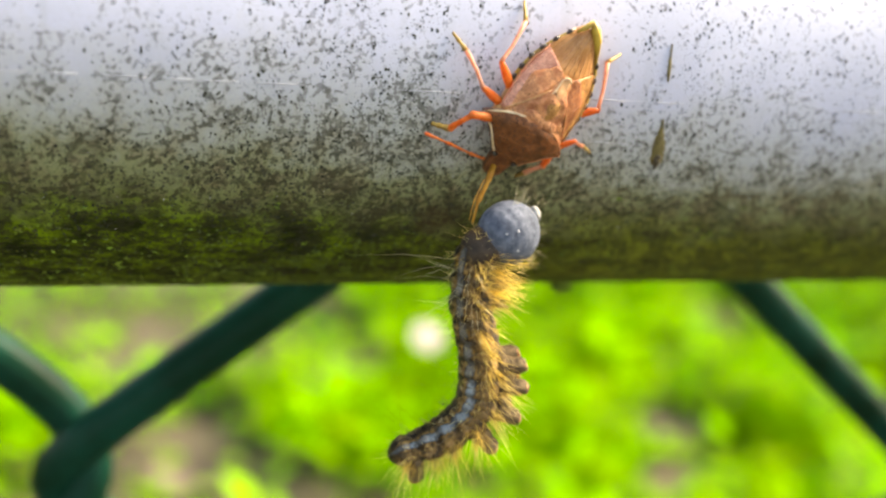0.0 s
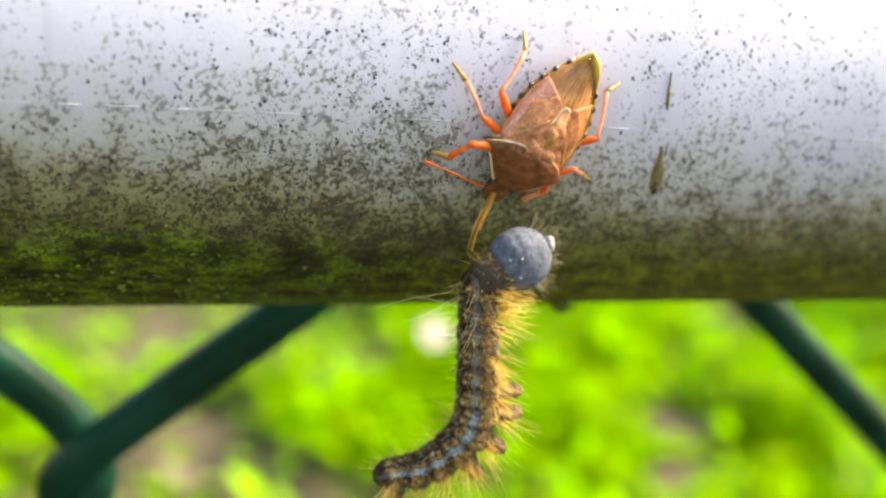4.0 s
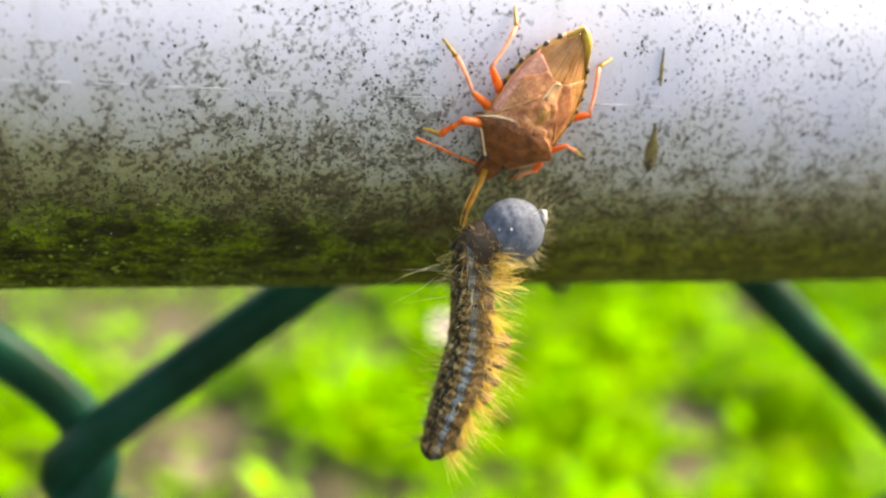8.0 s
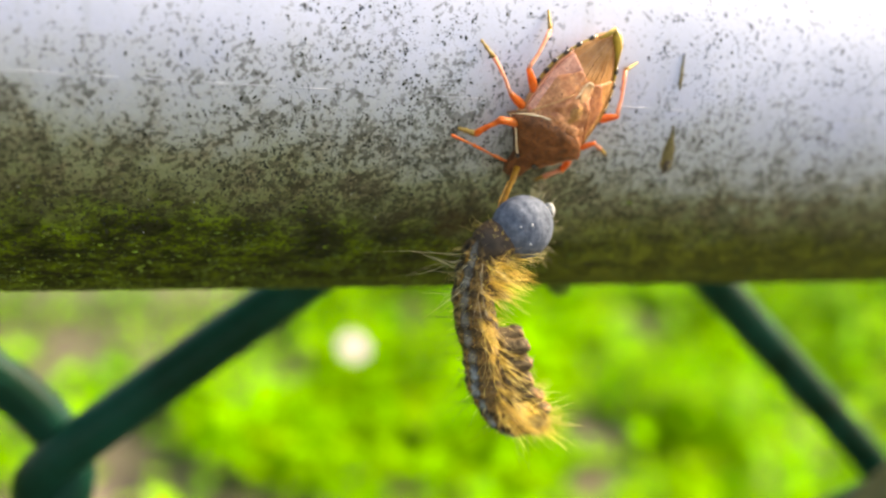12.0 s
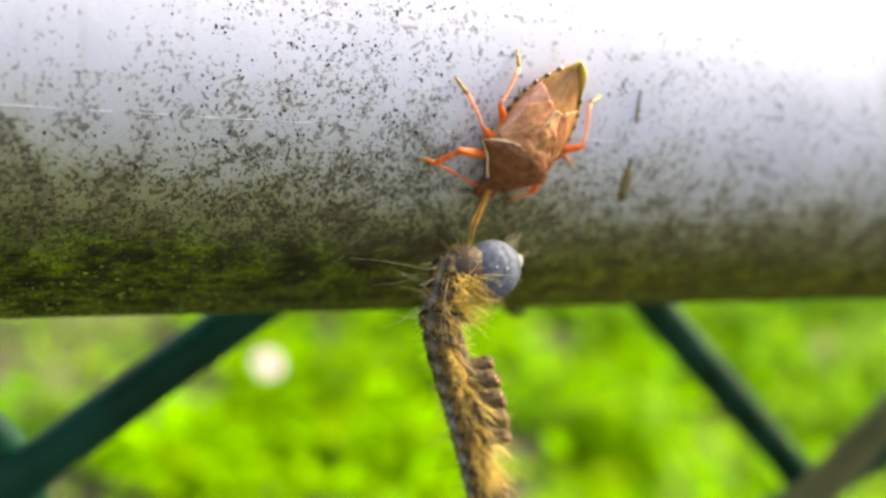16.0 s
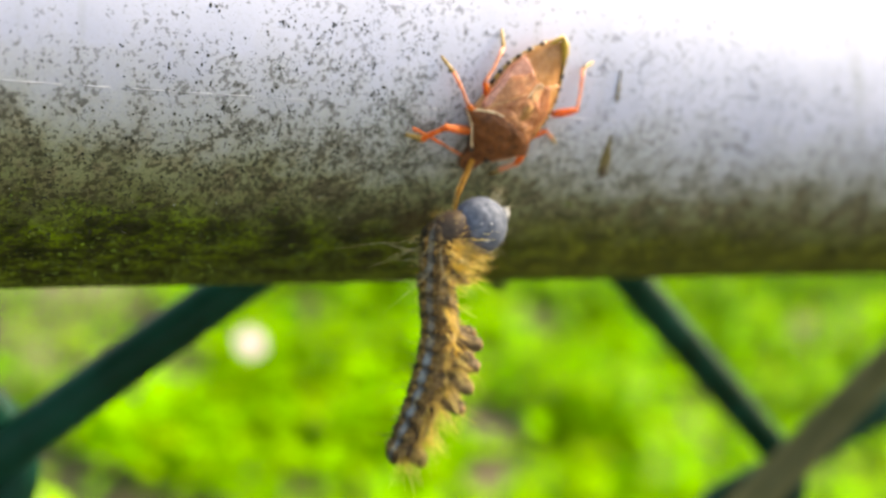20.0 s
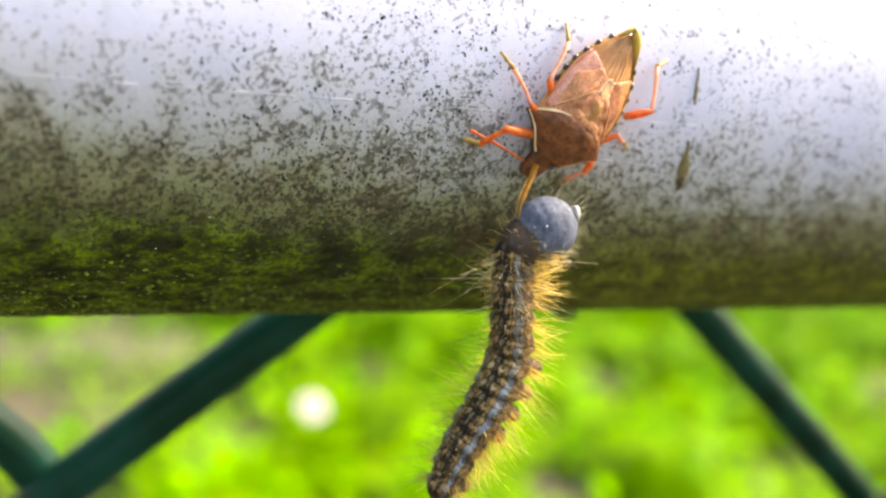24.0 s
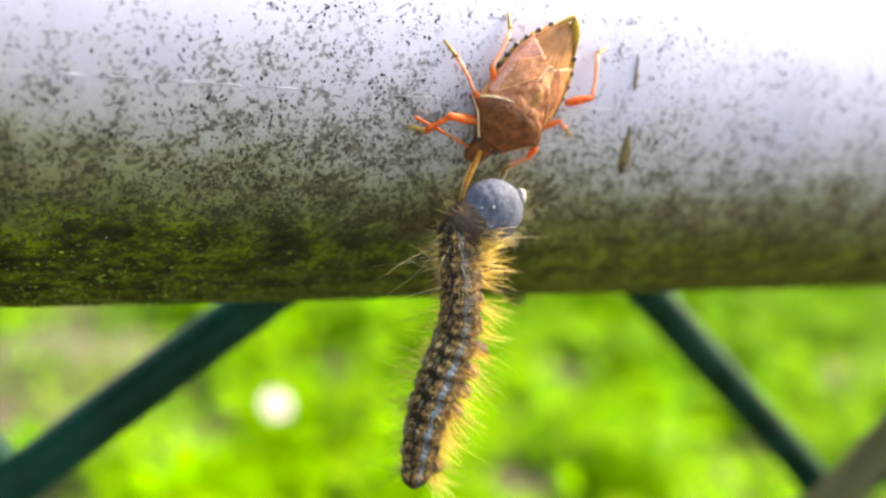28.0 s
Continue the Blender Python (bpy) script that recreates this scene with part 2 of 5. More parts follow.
def caterpillar_material(name, band, pale):
    """By the angle round the body: black-brown back with a cream patch on each segment, a thin orange line, a blue side band, brown belly."""
    m, n, l, p = mat(name)
    tc = n.new("ShaderNodeTexCoord").outputs["Object"]
    sep = n.new("ShaderNodeSeparateXYZ")
    l.new(tc, sep.inputs[0])
    ang = math_node(n, l, 'ARCTAN2', math_node(n, l, 'ABSOLUTE', sep.outputs[1]), sep.outputs[0])   # 0 on the back, pi on the belly
    nz = noise_tex(n, l, tc, 1300.0, 4.0)
    nz2 = noise_tex(n, l, tc, 4200.0, 3.0)
    blot = noise_tex(n, l, tc, 1900.0, 5.0, 0.62)
    lot = n.new("ShaderNodeObjectInfo").outputs["Random"]
    a = math_node(n, l, 'ADD', math_node(n, l, 'DIVIDE', ang, math.pi), maprange(n, l, nz, 0.3, 0.7, -0.035, 0.035))
    z = math_node(n, l, 'ADD', sep.outputs[2], maprange(n, l, nz, 0.3, 0.7, -0.0005, 0.0005))
    far = math_node(n, l, 'ABSOLUTE', z)
    black = (0.010, 0.007, 0.004)
    c = ramp(n, l, a, [(0.0, (0.17, 0.13, 0.075)), (0.022, (0.12, 0.09, 0.05)), (0.034, black), (0.10, (0.036, 0.024, 0.012)), (0.140, (0.036, 0.022, 0.010)), (0.152, (0.36, 0.19, 0.045)), (0.164, black),
                       (0.176, (0.46, 0.25, 0.055)), (0.188, black), (0.200, band), (0.228, pale), (0.292, pale), (0.318, band), (0.328, black), (0.343, (0.30, 0.16, 0.04)), (0.360, (0.07, 0.043, 0.019)),
                       (0.43, (0.17, 0.10, 0.035)), (0.52, (0.21, 0.13, 0.055)), (0.60, (0.10, 0.065, 0.032)), (0.78, (0.085, 0.060, 0.038)), (1.0, (0.075, 0.058, 0.042))])
    side = maprange(n, l, math_node(n, l, 'ABSOLUTE', math_node(n, l, 'SUBTRACT', a, 0.255)), 0.05, 0.075, 0.45, 1.0)
    c = mixc(n, l, math_node(n, l, 'MULTIPLY', maprange(n, l, blot, 0.53, 0.60, 0.0, 0.85), side), c, (0.34, 0.215, 0.080))
    c = mixc(n, l, math_node(n, l, 'MULTIPLY', maprange(n, l, blot, 0.45, 0.40, 0.0, 0.85), side), c, black)
    # a pair of cream patches on the back of each segment, uneven from one to the next
    spot = math_node(n, l, 'MULTIPLY', maprange(n, l, math_node(n, l, 'ABSOLUTE', math_node(n, l, 'SUBTRACT', a, 0.095)), 0.018, 0.050, 1.0, 0.0), maprange(n, l, math_node(n, l, 'ABSOLUTE', math_node(n, l, 'SUBTRACT', z, 0.0002)), 0.00020, 0.00036, 1.0, 0.0))
    c = mixc(n, l, math_node(n, l, 'MULTIPLY', spot, maprange(n, l, math_node(n, l, 'ADD', lot, maprange(n, l, nz2, 0.3, 0.7, -0.4, 0.4)), 0.45, 0.85, 0.0, 0.9)), c, (0.56, 0.42, 0.22))
    c = mixc(n, l, math_node(n, l, 'MULTIPLY', maprange(n, l, nz2, 0.52, 0.63, 0.0, 0.5), side), c, (0.020, 0.013, 0.007))
    # dark folds between the segments and across each one
    c = mixc(n, l, maprange(n, l, far, 0.00052, 0.00082, 0.0, 0.75), c, black)
    ring = math_node(n, l, 'ABSOLUTE', math_node(n, l, 'SINE', math_node(n, l, 'MULTIPLY', z, 5200.0)))
    c = mixc(n, l, maprange(n, l, ring, 0.0, 0.3, 0.5, 0.0), c, black)
    l.new(c, p.inputs["Base Color"])
    p.inputs["Roughness"].default_value = 0.48
    p.inputs["Specular IOR Level"].default_value = 0.14
    bump(n, l, p, math_node(n, l, 'ADD', nz2, ring), 0.7, 0.0001)
    return m


M_RAIL = rail_material()
M_CAT = caterpillar_material("blue_banded_caterpillar_skin", (0.060, 0.074, 0.082), (0.215, 0.250, 0.268))
M_CATF = caterpillar_material("grey_banded_caterpillar_skin", (0.058, 0.054, 0.047), (0.190, 0.180, 0.155))
M_SPOT = varied("black_lichen", (0.012, 0.015, 0.008), (0.042, 0.044, 0.030), 900, 0.85, island=True, spec=0.15)
M_ALGAE = varied("green_algae", (0.020, 0.034, 0.003), (0.14, 0.20, 0.008), 1200, 0.9, island=True)
M_DIRT = varied("brown_droppings", (0.085, 0.066, 0.018), (0.22, 0.17, 0.055), 1500, 0.6)
M_LUMP = varied("dark_brown_lumps", (0.022, 0.014, 0.006), (0.075, 0.048, 0.020), 2500, 0.3, spec=0.45)
M_SCRATCH = varied("bare_zinc_scratch", (0.30, 0.30, 0.33), (0.54, 0.54, 0.58), 700, 0.45)
M_WIRE = varied("green_plastic_coating", (0.0012, 0.019, 0.008), (0.0026, 0.054, 0.035), 160, 0.42, spec=0.07, bump_s=0.15, bump_d=0.0002)
# shell tones; the two wing sides differ to paint a lit and a shaded flank
M_WING_SHADED = varied("shaded_brown_bug_wing", (0.20, 0.060, 0.020), (0.44, 0.165, 0.062), 2600, 0.5, bump_s=0.9, bump_d=0.00006, sss=0.03, spec=0.3, pits=8200)
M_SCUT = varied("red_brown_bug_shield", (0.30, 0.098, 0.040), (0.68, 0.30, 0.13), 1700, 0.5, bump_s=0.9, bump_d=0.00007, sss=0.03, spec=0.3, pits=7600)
M_WING_LIT = varied("lit_rosy_bug_forewing", (0.39, 0.145, 0.095), (0.72, 0.34, 0.235), 2600, 0.45, bump_s=0.8, bump_d=0.00005, sss=0.05, spec=0.35, pits=9500)
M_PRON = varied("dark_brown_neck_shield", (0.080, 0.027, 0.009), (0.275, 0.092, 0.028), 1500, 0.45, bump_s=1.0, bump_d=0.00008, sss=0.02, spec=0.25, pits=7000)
M_KEEL_SHADED_WING = varied("ochre_keel_and_shaded_wing", (0.24, 0.095, 0.024), (0.54, 0.26, 0.08), 1700, 0.5, bump_s=0.8, bump_d=0.00006, spec=0.3, pits=8000)
M_MEMB = varied("bronze_wing_membrane", (0.31, 0.125, 0.036), (0.57, 0.27, 0.095), 1400, 0.32, bump_s=0.5, bump_d=0.00005, spec=0.35)
M_CREAM = varied("cream_shell_edge", (0.56, 0.40, 0.22), (0.80, 0.62, 0.40), 1800, 0.35)
M_TIP = varied("tan_shield_tip", (0.36, 0.17, 0.070), (0.57, 0.31, 0.145), 1600, 0.45, spec=0.3)
M_YELL = varied("ochre_shell_edge", (0.26, 0.155, 0.02), (0.50, 0.34, 0.05), 1500, 0.5)
M_BLACK = varied("dark_bug_spots", (0.02, 0.013, 0.008), (0.06, 0.04, 0.025), 2000, 0.4)
M_LEG = varied("orange_translucent_leg", (0.70, 0.13, 0.015), (0.92, 0.28, 0.06), 2200, 0.35, trans=0.45, sss=0.1)
M_LEGP = varied("pale_rosy_shin", (0.72, 0.30, 0.17), (0.88, 0.48, 0.32), 2200, 0.35, trans=0.5)
M_FOOT = varied("ochre_foot", (0.30, 0.17, 0.03), (0.52, 0.34, 0.08), 2500, 0.45, trans=0.2)
M_BEAK = varied("amber_beak", (0.42, 0.19, 0.02), (0.66, 0.36, 0.06), 2000, 0.4, trans=0.5, spec=0.35)
M_MOUTH = varied("whitish_mouthparts", (0.22, 0.22, 0.21), (0.42, 0.41, 0.39), 1800, 0.4)
M_HEAD = varied("blue_grey_head_capsule", (0.052, 0.062, 0.084), (0.130, 0.146, 0.185), 2000, 0.75, bump_s=0.9, bump_d=0.00008, spec=0.08)
M_EYELET = varied("glossy_eyelet", (0.35, 0.36, 0.38), (0.6, 0.6, 0.6), 1500, 0.08)
M_HAIRY = varied("golden_hair", (0.90, 0.66, 0.18), (0.98, 0.88, 0.52), 900, 0.4, trans=0.7, island=True, spec=0.3)
M_HAIRP = varied("pale_hair", (0.55, 0.48, 0.30), (0.78, 0.72, 0.52), 900, 0.4, trans=0.4, island=True)
M_HAIRD = varied("dark_hair", (0.02, 0.016, 0.012), (0.06, 0.05, 0.04), 900, 0.5)
M_NECK = varied("dark_neck_skin", (0.022, 0.015, 0.011), (0.08, 0.052, 0.032), 2200, 0.65, spec=0.25)
M_PROLEG = varied("brown_proleg_skin", (0.030, 0.020, 0.010), (0.17, 0.12, 0.062), 3200, 0.75, spec=0.15)
M_DRY = varied("dull_dry_soil", (0.030, 0.036, 0.010), (0.062, 0.064, 0.024), 12, 0.95, detail=8, bump_s=0.4, bump_d=0.01)
M_SOIL = varied("bare_soil", (0.024, 0.019, 0.009), (0.058, 0.046, 0.024), 9, 0.95, detail=8, bump_s=0.5, bump_d=0.02)
M_LEAF = varied("fresh_green_leaf", (0.120, 0.310, 0.0006), (0.265, 0.515, 0.0010), 14, 0.65, trans=0.55, island=True, bump_s=0.1, spec=0.05)
M_LEAF_DEEP = varied("deep_green_leaf", (0.070, 0.20, 0.0006), (0.135, 0.31, 0.0010), 14, 0.65, trans=0.5, island=True, bump_s=0.1, spec=0.05)
M_GRASS = varied("grass_blade", (0.10, 0.25, 0.001), (0.19, 0.37, 0.0015), 14, 0.6, trans=0.5, island=True, bump_s=0.1, spec=0.08)
M_DEAD = varied("dry_dead_leaf", (0.065, 0.046, 0.030), (0.14, 0.105, 0.078), 40, 0.75, trans=0.15)
M_PETAL = varied("pinkish_white_petal", (0.40, 0.285, 0.38), (0.52, 0.40, 0.50), 60, 0.6, trans=0.25, bump_s=0.1, spec=0.1)
M_DISC = varied("pale_flower_disc", (0.42, 0.32, 0.36), (0.52, 0.42, 0.45), 200, 0.7)
M_STALK = varied("dry_olive_stalk", (0.074, 0.074, 0.030), (0.125, 0.116, 0.052), 130, 0.7, spec=0.06)
M_ROT = varied("dark_rotting_leaf", (0.030, 0.018, 0.012), (0.07, 0.045, 0.03), 40, 0.8)
M_PALE = varied("withered_pale_leaf", (0.22, 0.29, 0.10), (0.36, 0.42, 0.20), 40, 0.6, trans=0.3)


# ---- mesh helpers ----
def part(name, bm, material, parent=None, label="", smooth=True):
    me = bpy.data.meshes.new(name)
    bm.normal_update()
    bm.to_mesh(me)
    bm.free()
    me.materials.append(material)
    if smooth:
        me.polygons.foreach_set("use_smooth", [True] * len(me.polygons))
    ob = new(name, me)
    if parent is not None:
        ob.parent = parent
    if label:
        ob["label"] = label
    return ob


def raw(name, verts, faces, material, parent=None, label="", smooth=False):
    me = bpy.data.meshes.new(name)
    me.from_pydata([tuple(v) for v in verts], [], faces)
    me.materials.append(material)
    if smooth:
        me.polygons.foreach_set("use_smooth", [True] * len(me.polygons))
    ob = new(name, me)
    if parent is not None:
        ob.parent = parent
    if label:
        ob["label"] = label
    return ob


def tube(bm, pts, radii, sides=8, cap=True):
    """A round tube through pts with a radius at each."""
    pts = [Vector(q) for q in pts]
    rings = []
    up = None
    for i, q in enumerate(pts):
        t = (pts[min(i + 1, len(pts) - 1)] - pts[max(i - 1, 0)]).normalized()
        if up is None:
            up = t.orthogonal().normalized()
        else:
            up = (up - t * up.dot(t)).normalized()
        side = t.cross(up)
        rings.append([bm.verts.new(q + (up * math.cos(a) + side * math.sin(a)) * radii[i]) for a in (2 * math.pi * k / sides for k in range(sides))])
    for a, b in zip(rings, rings[1:]):
        for k in range(sides):
            bm.faces.new((a[k], a[(k + 1) % sides], b[(k + 1) % sides], b[k]))
    if cap:
        bm.faces.new(rings[0][::-1])
        bm.faces.new(rings[-1])
    return bm


def lathe(bm, profile, sides=20, squash=(1, 1), lump=0.0, seed=0.0):
    """Rings of (z, radius) round z, closed at both ends."""
    rings = []
    for z, r in profile:
        ring = []
        for k in range(sides):
            a = 2 * math.pi * k / sides
            rr = r * (1 + lump * noise.noise((math.cos(a) * 2.2 + seed, math.sin(a) * 2.2, z * 1800 + seed)))
            ring.append(bm.verts.new((rr * math.cos(a) * squash[0], rr * math.sin(a) * squash[1], z)))
        rings.append(ring)
    for a, b in zip(rings, rings[1:]):
        for k in range(sides):
            bm.faces.new((a[k], a[(k + 1) % sides], b[(k + 1) % sides], b[k]))
    bm.faces.new(rings[0][::-1])
    bm.faces.new(rings[-1])
    return bm


def spike(bm, a, b, r, droop=0.0):
    """A tapering three-sided hair from a to b."""
    a, b = Vector(a), Vector(b)
    mid = (a + b) / 2 + Vector((0, 0, droop))
    t = (b - a).normalized()
    u = t.orthogonal().normalized()
    v = t.cross(u)
    r0 = [bm.verts.new(a + (u * math.cos(x) + v * math.sin(x)) * r) for x in (0, 2.094, 4.189)]
    r1 = [bm.verts.new(mid + (u * math.cos(x) + v * math.sin(x)) * r * 0.75) for x in (0, 2.094, 4.189)]
    tip = bm.verts.new(b)
    for k in range(3):
        j = (k + 1) % 3
        bm.faces.new((r0[k], r0[j], r1[j], r1[k]))
        bm.faces.new((r1[k], r1[j], tip))


def on_rail(u, v, h=0.0):
    """u metres along the rail, v metres round it up from its front line, h above its surface."""
    a = v / R
    return Vector((u, -(R + h) * math.cos(a), H + (R + h) * math.sin(a)))


# ---- ground and weeds ----
def build_ground():
    bm = bmesh.new()
    n = 48
    vs = []
    for j in range(n + 1):
        row = []
        for i in range(n + 1):
            a, b = 2 * i / n - 1, 2 * j / n - 1
            x, y = 1.0 + 400 * a * abs(a) ** 3, 2.0 + 400 * b * abs(b) ** 3
            z = 0.03 * noise.noise((x * 0.9, y * 0.9, 0)) if abs(x) < 20 and abs(y) < 20 else 0.0
            row.append(bm.verts.new((x, y, z)))
        vs.append(row)
    for j in range(n):
        for i in range(n):
            bm.faces.new((vs[j][i], vs[j][i + 1], vs[j + 1][i + 1], vs[j + 1][i]))
    tagged(part("ground", bm, M_SOIL), "bare brown soil showing between green weeds", "ground", kind="structure")


# bare places between the weeds: x, y, radius along x, radius along y
BARE = [(1.08, 1.58, 0.12, 0.12), (0.12, 1.55, 0.11, 0.09), (0.22, 2.42, 0.34, 0.17), (1.42, 1.73, 0.06, 0.05), (-0.45, 2.55, 0.5, 0.14), (0.93, 2.40, 0.10, 0.10),
        (0.62, 2.52, 0.16, 0.09), (2.40, 2.06, 0.13, 0.08), (1.90, 2.10, 0.08, 0.07), (2.66, 2.16, 0.12, 0.08), (1.71, 1.69, 0.05, 0.10), (1.66, 1.82, 0.05, 0.07),
        (1.55, 1.48, 0.10, 0.08), (1.62, 2.25, 0.12, 0.06), (1.80, 1.34, 0.14, 0.10), (0.96, 1.42, 0.08, 0.05), (1.31, 1.80, 0.05, 0.04), (0.20, 1.77, 0.07, 0.06), (0.05, 1.93, 0.09, 0.07), (0.86, 1.97, 0.05, 0.05)]


def density(x, y):
    d = 0.74 + 1.0 * noise.noise((x * 2.6, y * 2.6, 3.1)) + 0.45 * noise.noise((x * 7.0, y * 7.0, 9.0))
    if x < 0.75 and y > 1.8:
        d -= 0.85 * min(1.0, (0.75 - x) / 0.4) * min(1.0, (y - 1.8) / 0.3)
    if x < 0.85 and y > 1.45:
        d -= 0.05 * min(1.0, (0.85 - x) / 0.3)
    for bx, by, ra, rb in BARE:
        q = ((x - bx) / ra) ** 2 + ((y - by) / rb) ** 2
        if q < 2.2:
            d -= 1.5 * (1 - q / 2.2)
    return d


def build_weeds():
    rng = random.Random(7)
    kinds = {False: ([], []), True: ([], [])}

    def deep(x, y):
        """Deeper green plants grow in patches, thick on the far right and at the far left."""
        q = 0.10 + 0.75 * max(0.0, min(1.0, (x - 1.25) / 1.0)) + 0.45 * max(0.0, min(1.0, (y - 1.75) / 0.5))
        return rng.random() < q * 0.75 + 0.55 * noise.noise((x * 2.1, y * 2.1, 6.5))

    def leaf(base, d, length, width, up, kind):
        verts, faces = kinds[kind]
        d = Vector(d).normalized()
        s = d.cross(Vector((0, 0, 1)))
        s = s.normalized() if s.length > 1e-3 else Vector((1, 0, 0))
        s = (s + Vector((0, 0, rng.uniform(-0.5, 0.5)))).normalized()
        k = len(verts)
        b = Vector(base)
        sag = Vector((0, 0, -up * length * 0.35))
        verts.extend([b, b + d * length * 0.45 + s * width, b + d * length * 0.5 + Vector((0, 0, -0.12 * width)), b + d * length * 0.45 - s * width, b + d * length + sag])
        faces.extend([(k, k + 1, k + 2), (k, k + 2, k + 3), (k + 1, k + 4, k + 2), (k + 2, k + 4, k + 3)])

    for _ in range(9000):
        x, y = rng.uniform(-1.3, 4.6), rng.uniform(0.75, 4.6)
        if rng.random() > density(x, y):
            continue
        tall = rng.uniform(0.05, 0.19)
        kind = deep(x, y)
        for _ in range(rng.randint(6, 11)):
            a = rng.uniform(0, 2 * math.pi)
            hgt = tall * rng.uniform(0.3, 1.0)
            r = rng.uniform(0, 0.05)
            leaf((x + r * math.cos(a), y + r * math.sin(a), hgt), (math.cos(a), math.sin(a), rng.uniform(-0.1, 0.9)), rng.uniform(0.03, 0.075), rng.uniform(0.011, 0.026), rng.uniform(0, 1), kind)
        # the stem
        verts, faces = kinds[kind]
        k = len(verts)
        verts.extend([Vector((x - 0.002, y, -0.03)), Vector((x + 0.002, y, -0.03)), Vector((x + rng.uniform(-0.03, 0.03), y + rng.uniform(-0.03, 0.03), tall))])
        faces.append((k, k + 1, k + 2))
    # low leaves that cover the soil between the taller weeds
    for _ in range(5000):
        x, y = rng.uniform(0.85, 4.2), rng.uniform(0.9, 4.0)
        if density(x, y) < 0.16:
            continue
        kind = deep(x, y)
        for _ in range(3):
            a = rng.uniform(0, 2 * math.pi)
            leaf((x + rng.uniform(-0.04, 0.04), y + rng.uniform(-0.04, 0.04), rng.uniform(0.02, 0.045)), (math.cos(a), math.sin(a), rng.uniform(-0.1, 0.3)), rng.uniform(0.03, 0.06), rng.uniform(0.010, 0.020), rng.uniform(0, 1), kind)
    for _ in range(900):
        x, y = rng.uniform(-1.0, 0.85), rng.uniform(1.75, 3.4)
        kind = deep(x, y)
        for _ in range(3):
            a = rng.uniform(0, 2 * math.pi)
            leaf((x + rng.uniform(-0.04, 0.04), y + rng.uniform(-0.04, 0.04), rng.uniform(0.02, 0.05)), (math.cos(a), math.sin(a), rng.uniform(-0.1, 0.5)), rng.uniform(0.025, 0.05), rng.uniform(0.008, 0.016), rng.uniform(0, 1), kind)
    # the same growth beyond, thinner and in bigger leaves
    for _ in range(9000):
        x, y = rng.gauss(1.4, 2.6), 0.85 + abs(rng.gauss(1.6, 2.4))
        if -1.2 < x < 4.5 and 0.8 < y < 4.5 or y < 0.8 + 0.25 * noise.noise((x * 1.3, 0, 4)):
            continue
        if rng.random() > density(x, y) + 0.1:
            continue
        tall = rng.uniform(0.04, 0.16)
        kind = deep(x, y)
        for _ in range(6):
            a = rng.uniform(0, 2 * math.pi)
            r = rng.uniform(0, 0.07)
            leaf((x + r * math.cos(a), y + r * math.sin(a), tall * rng.uniform(0.2, 1.0)), (math.cos(a), math.sin(a), rng.uniform(-0.1, 0.8)), rng.uniform(0.05, 0.11), rng.uniform(0.018, 0.04), rng.uniform(0, 1), kind)
    tagged(raw("weeds", *kinds[False], M_LEAF), "bright yellow-green leafy weeds covering the ground", "weeds", kind="stuff")
    tagged(raw("weeds", *kinds[True], M_LEAF_DEEP), "deeper green leafy weeds among the bright ones", "weeds", kind="stuff")
    verts, faces = [], []
    for _ in range(9000):
        x, y = rng.uniform(-1.3, 4.6), rng.uniform(0.75, 4.6)
        if rng.random() > density(x, y) + 0.1:
            continue
        a = rng.uniform(0, 2 * math.pi)
        w, hh = rng.uniform(0.0015, 0.0035), rng.uniform(0.08, 0.22)
        lean = Vector((rng.uniform(-0.07, 0.07), rng.uniform(-0.07, 0.07), 0))
        s = Vector((math.cos(a), math.sin(a), 0)) * w
        b = Vector((x, y, -0.03))
        k = len(verts)
        verts.extend([b - s, b + s, b + lean * 0.4 + s * 0.8 + Vector((0, 0, hh * 0.6)), b + lean * 0.4 - s * 0.8 + Vector((0, 0, hh * 0.6)), b + lean + Vector((0, 0, hh))])
        faces.extend([(k, k + 1, k + 2, k + 3), (k + 3, k + 2, k + 4)])
    tagged(raw("grass", verts, faces, M_GRASS), "fresh green grass blades among the weeds", "grass", kind="stuff")


def build_dry_patch(x, y, rx, ry):
    bm = bmesh.new()
    rings = []
    for q, z in ((1.0, -0.03), (0.85, 0.018), (0.5, 0.034), (0.15, 0.04)):
        ring = []
        for k in range(28):
            a = 2 * math.pi * k / 28
            w = q * (1 + 0.22 * noise.noise((math.cos(a) * 1.6 + x, math.sin(a) * 1.6, y)))
            ring.append(bm.verts.new((x + rx * w * math.cos(a), y + ry * w * math.sin(a), z + 0.008 * noise.noise((x + 9 * w * math.cos(a), 9 * w * math.sin(a), 1)))))
        rings.append(ring)
    for a, b in zip(rings, rings[1:]):
        for k in range(28):
            bm.faces.new((a[k], a[(k + 1) % 28], b[(k + 1) % 28], b[k]))
    bm.faces.new(rings[-1])
    tagged(part("dry_soil", bm, M_DRY), "low patch of pale dry soil between weeds", "soil", kind="structure")


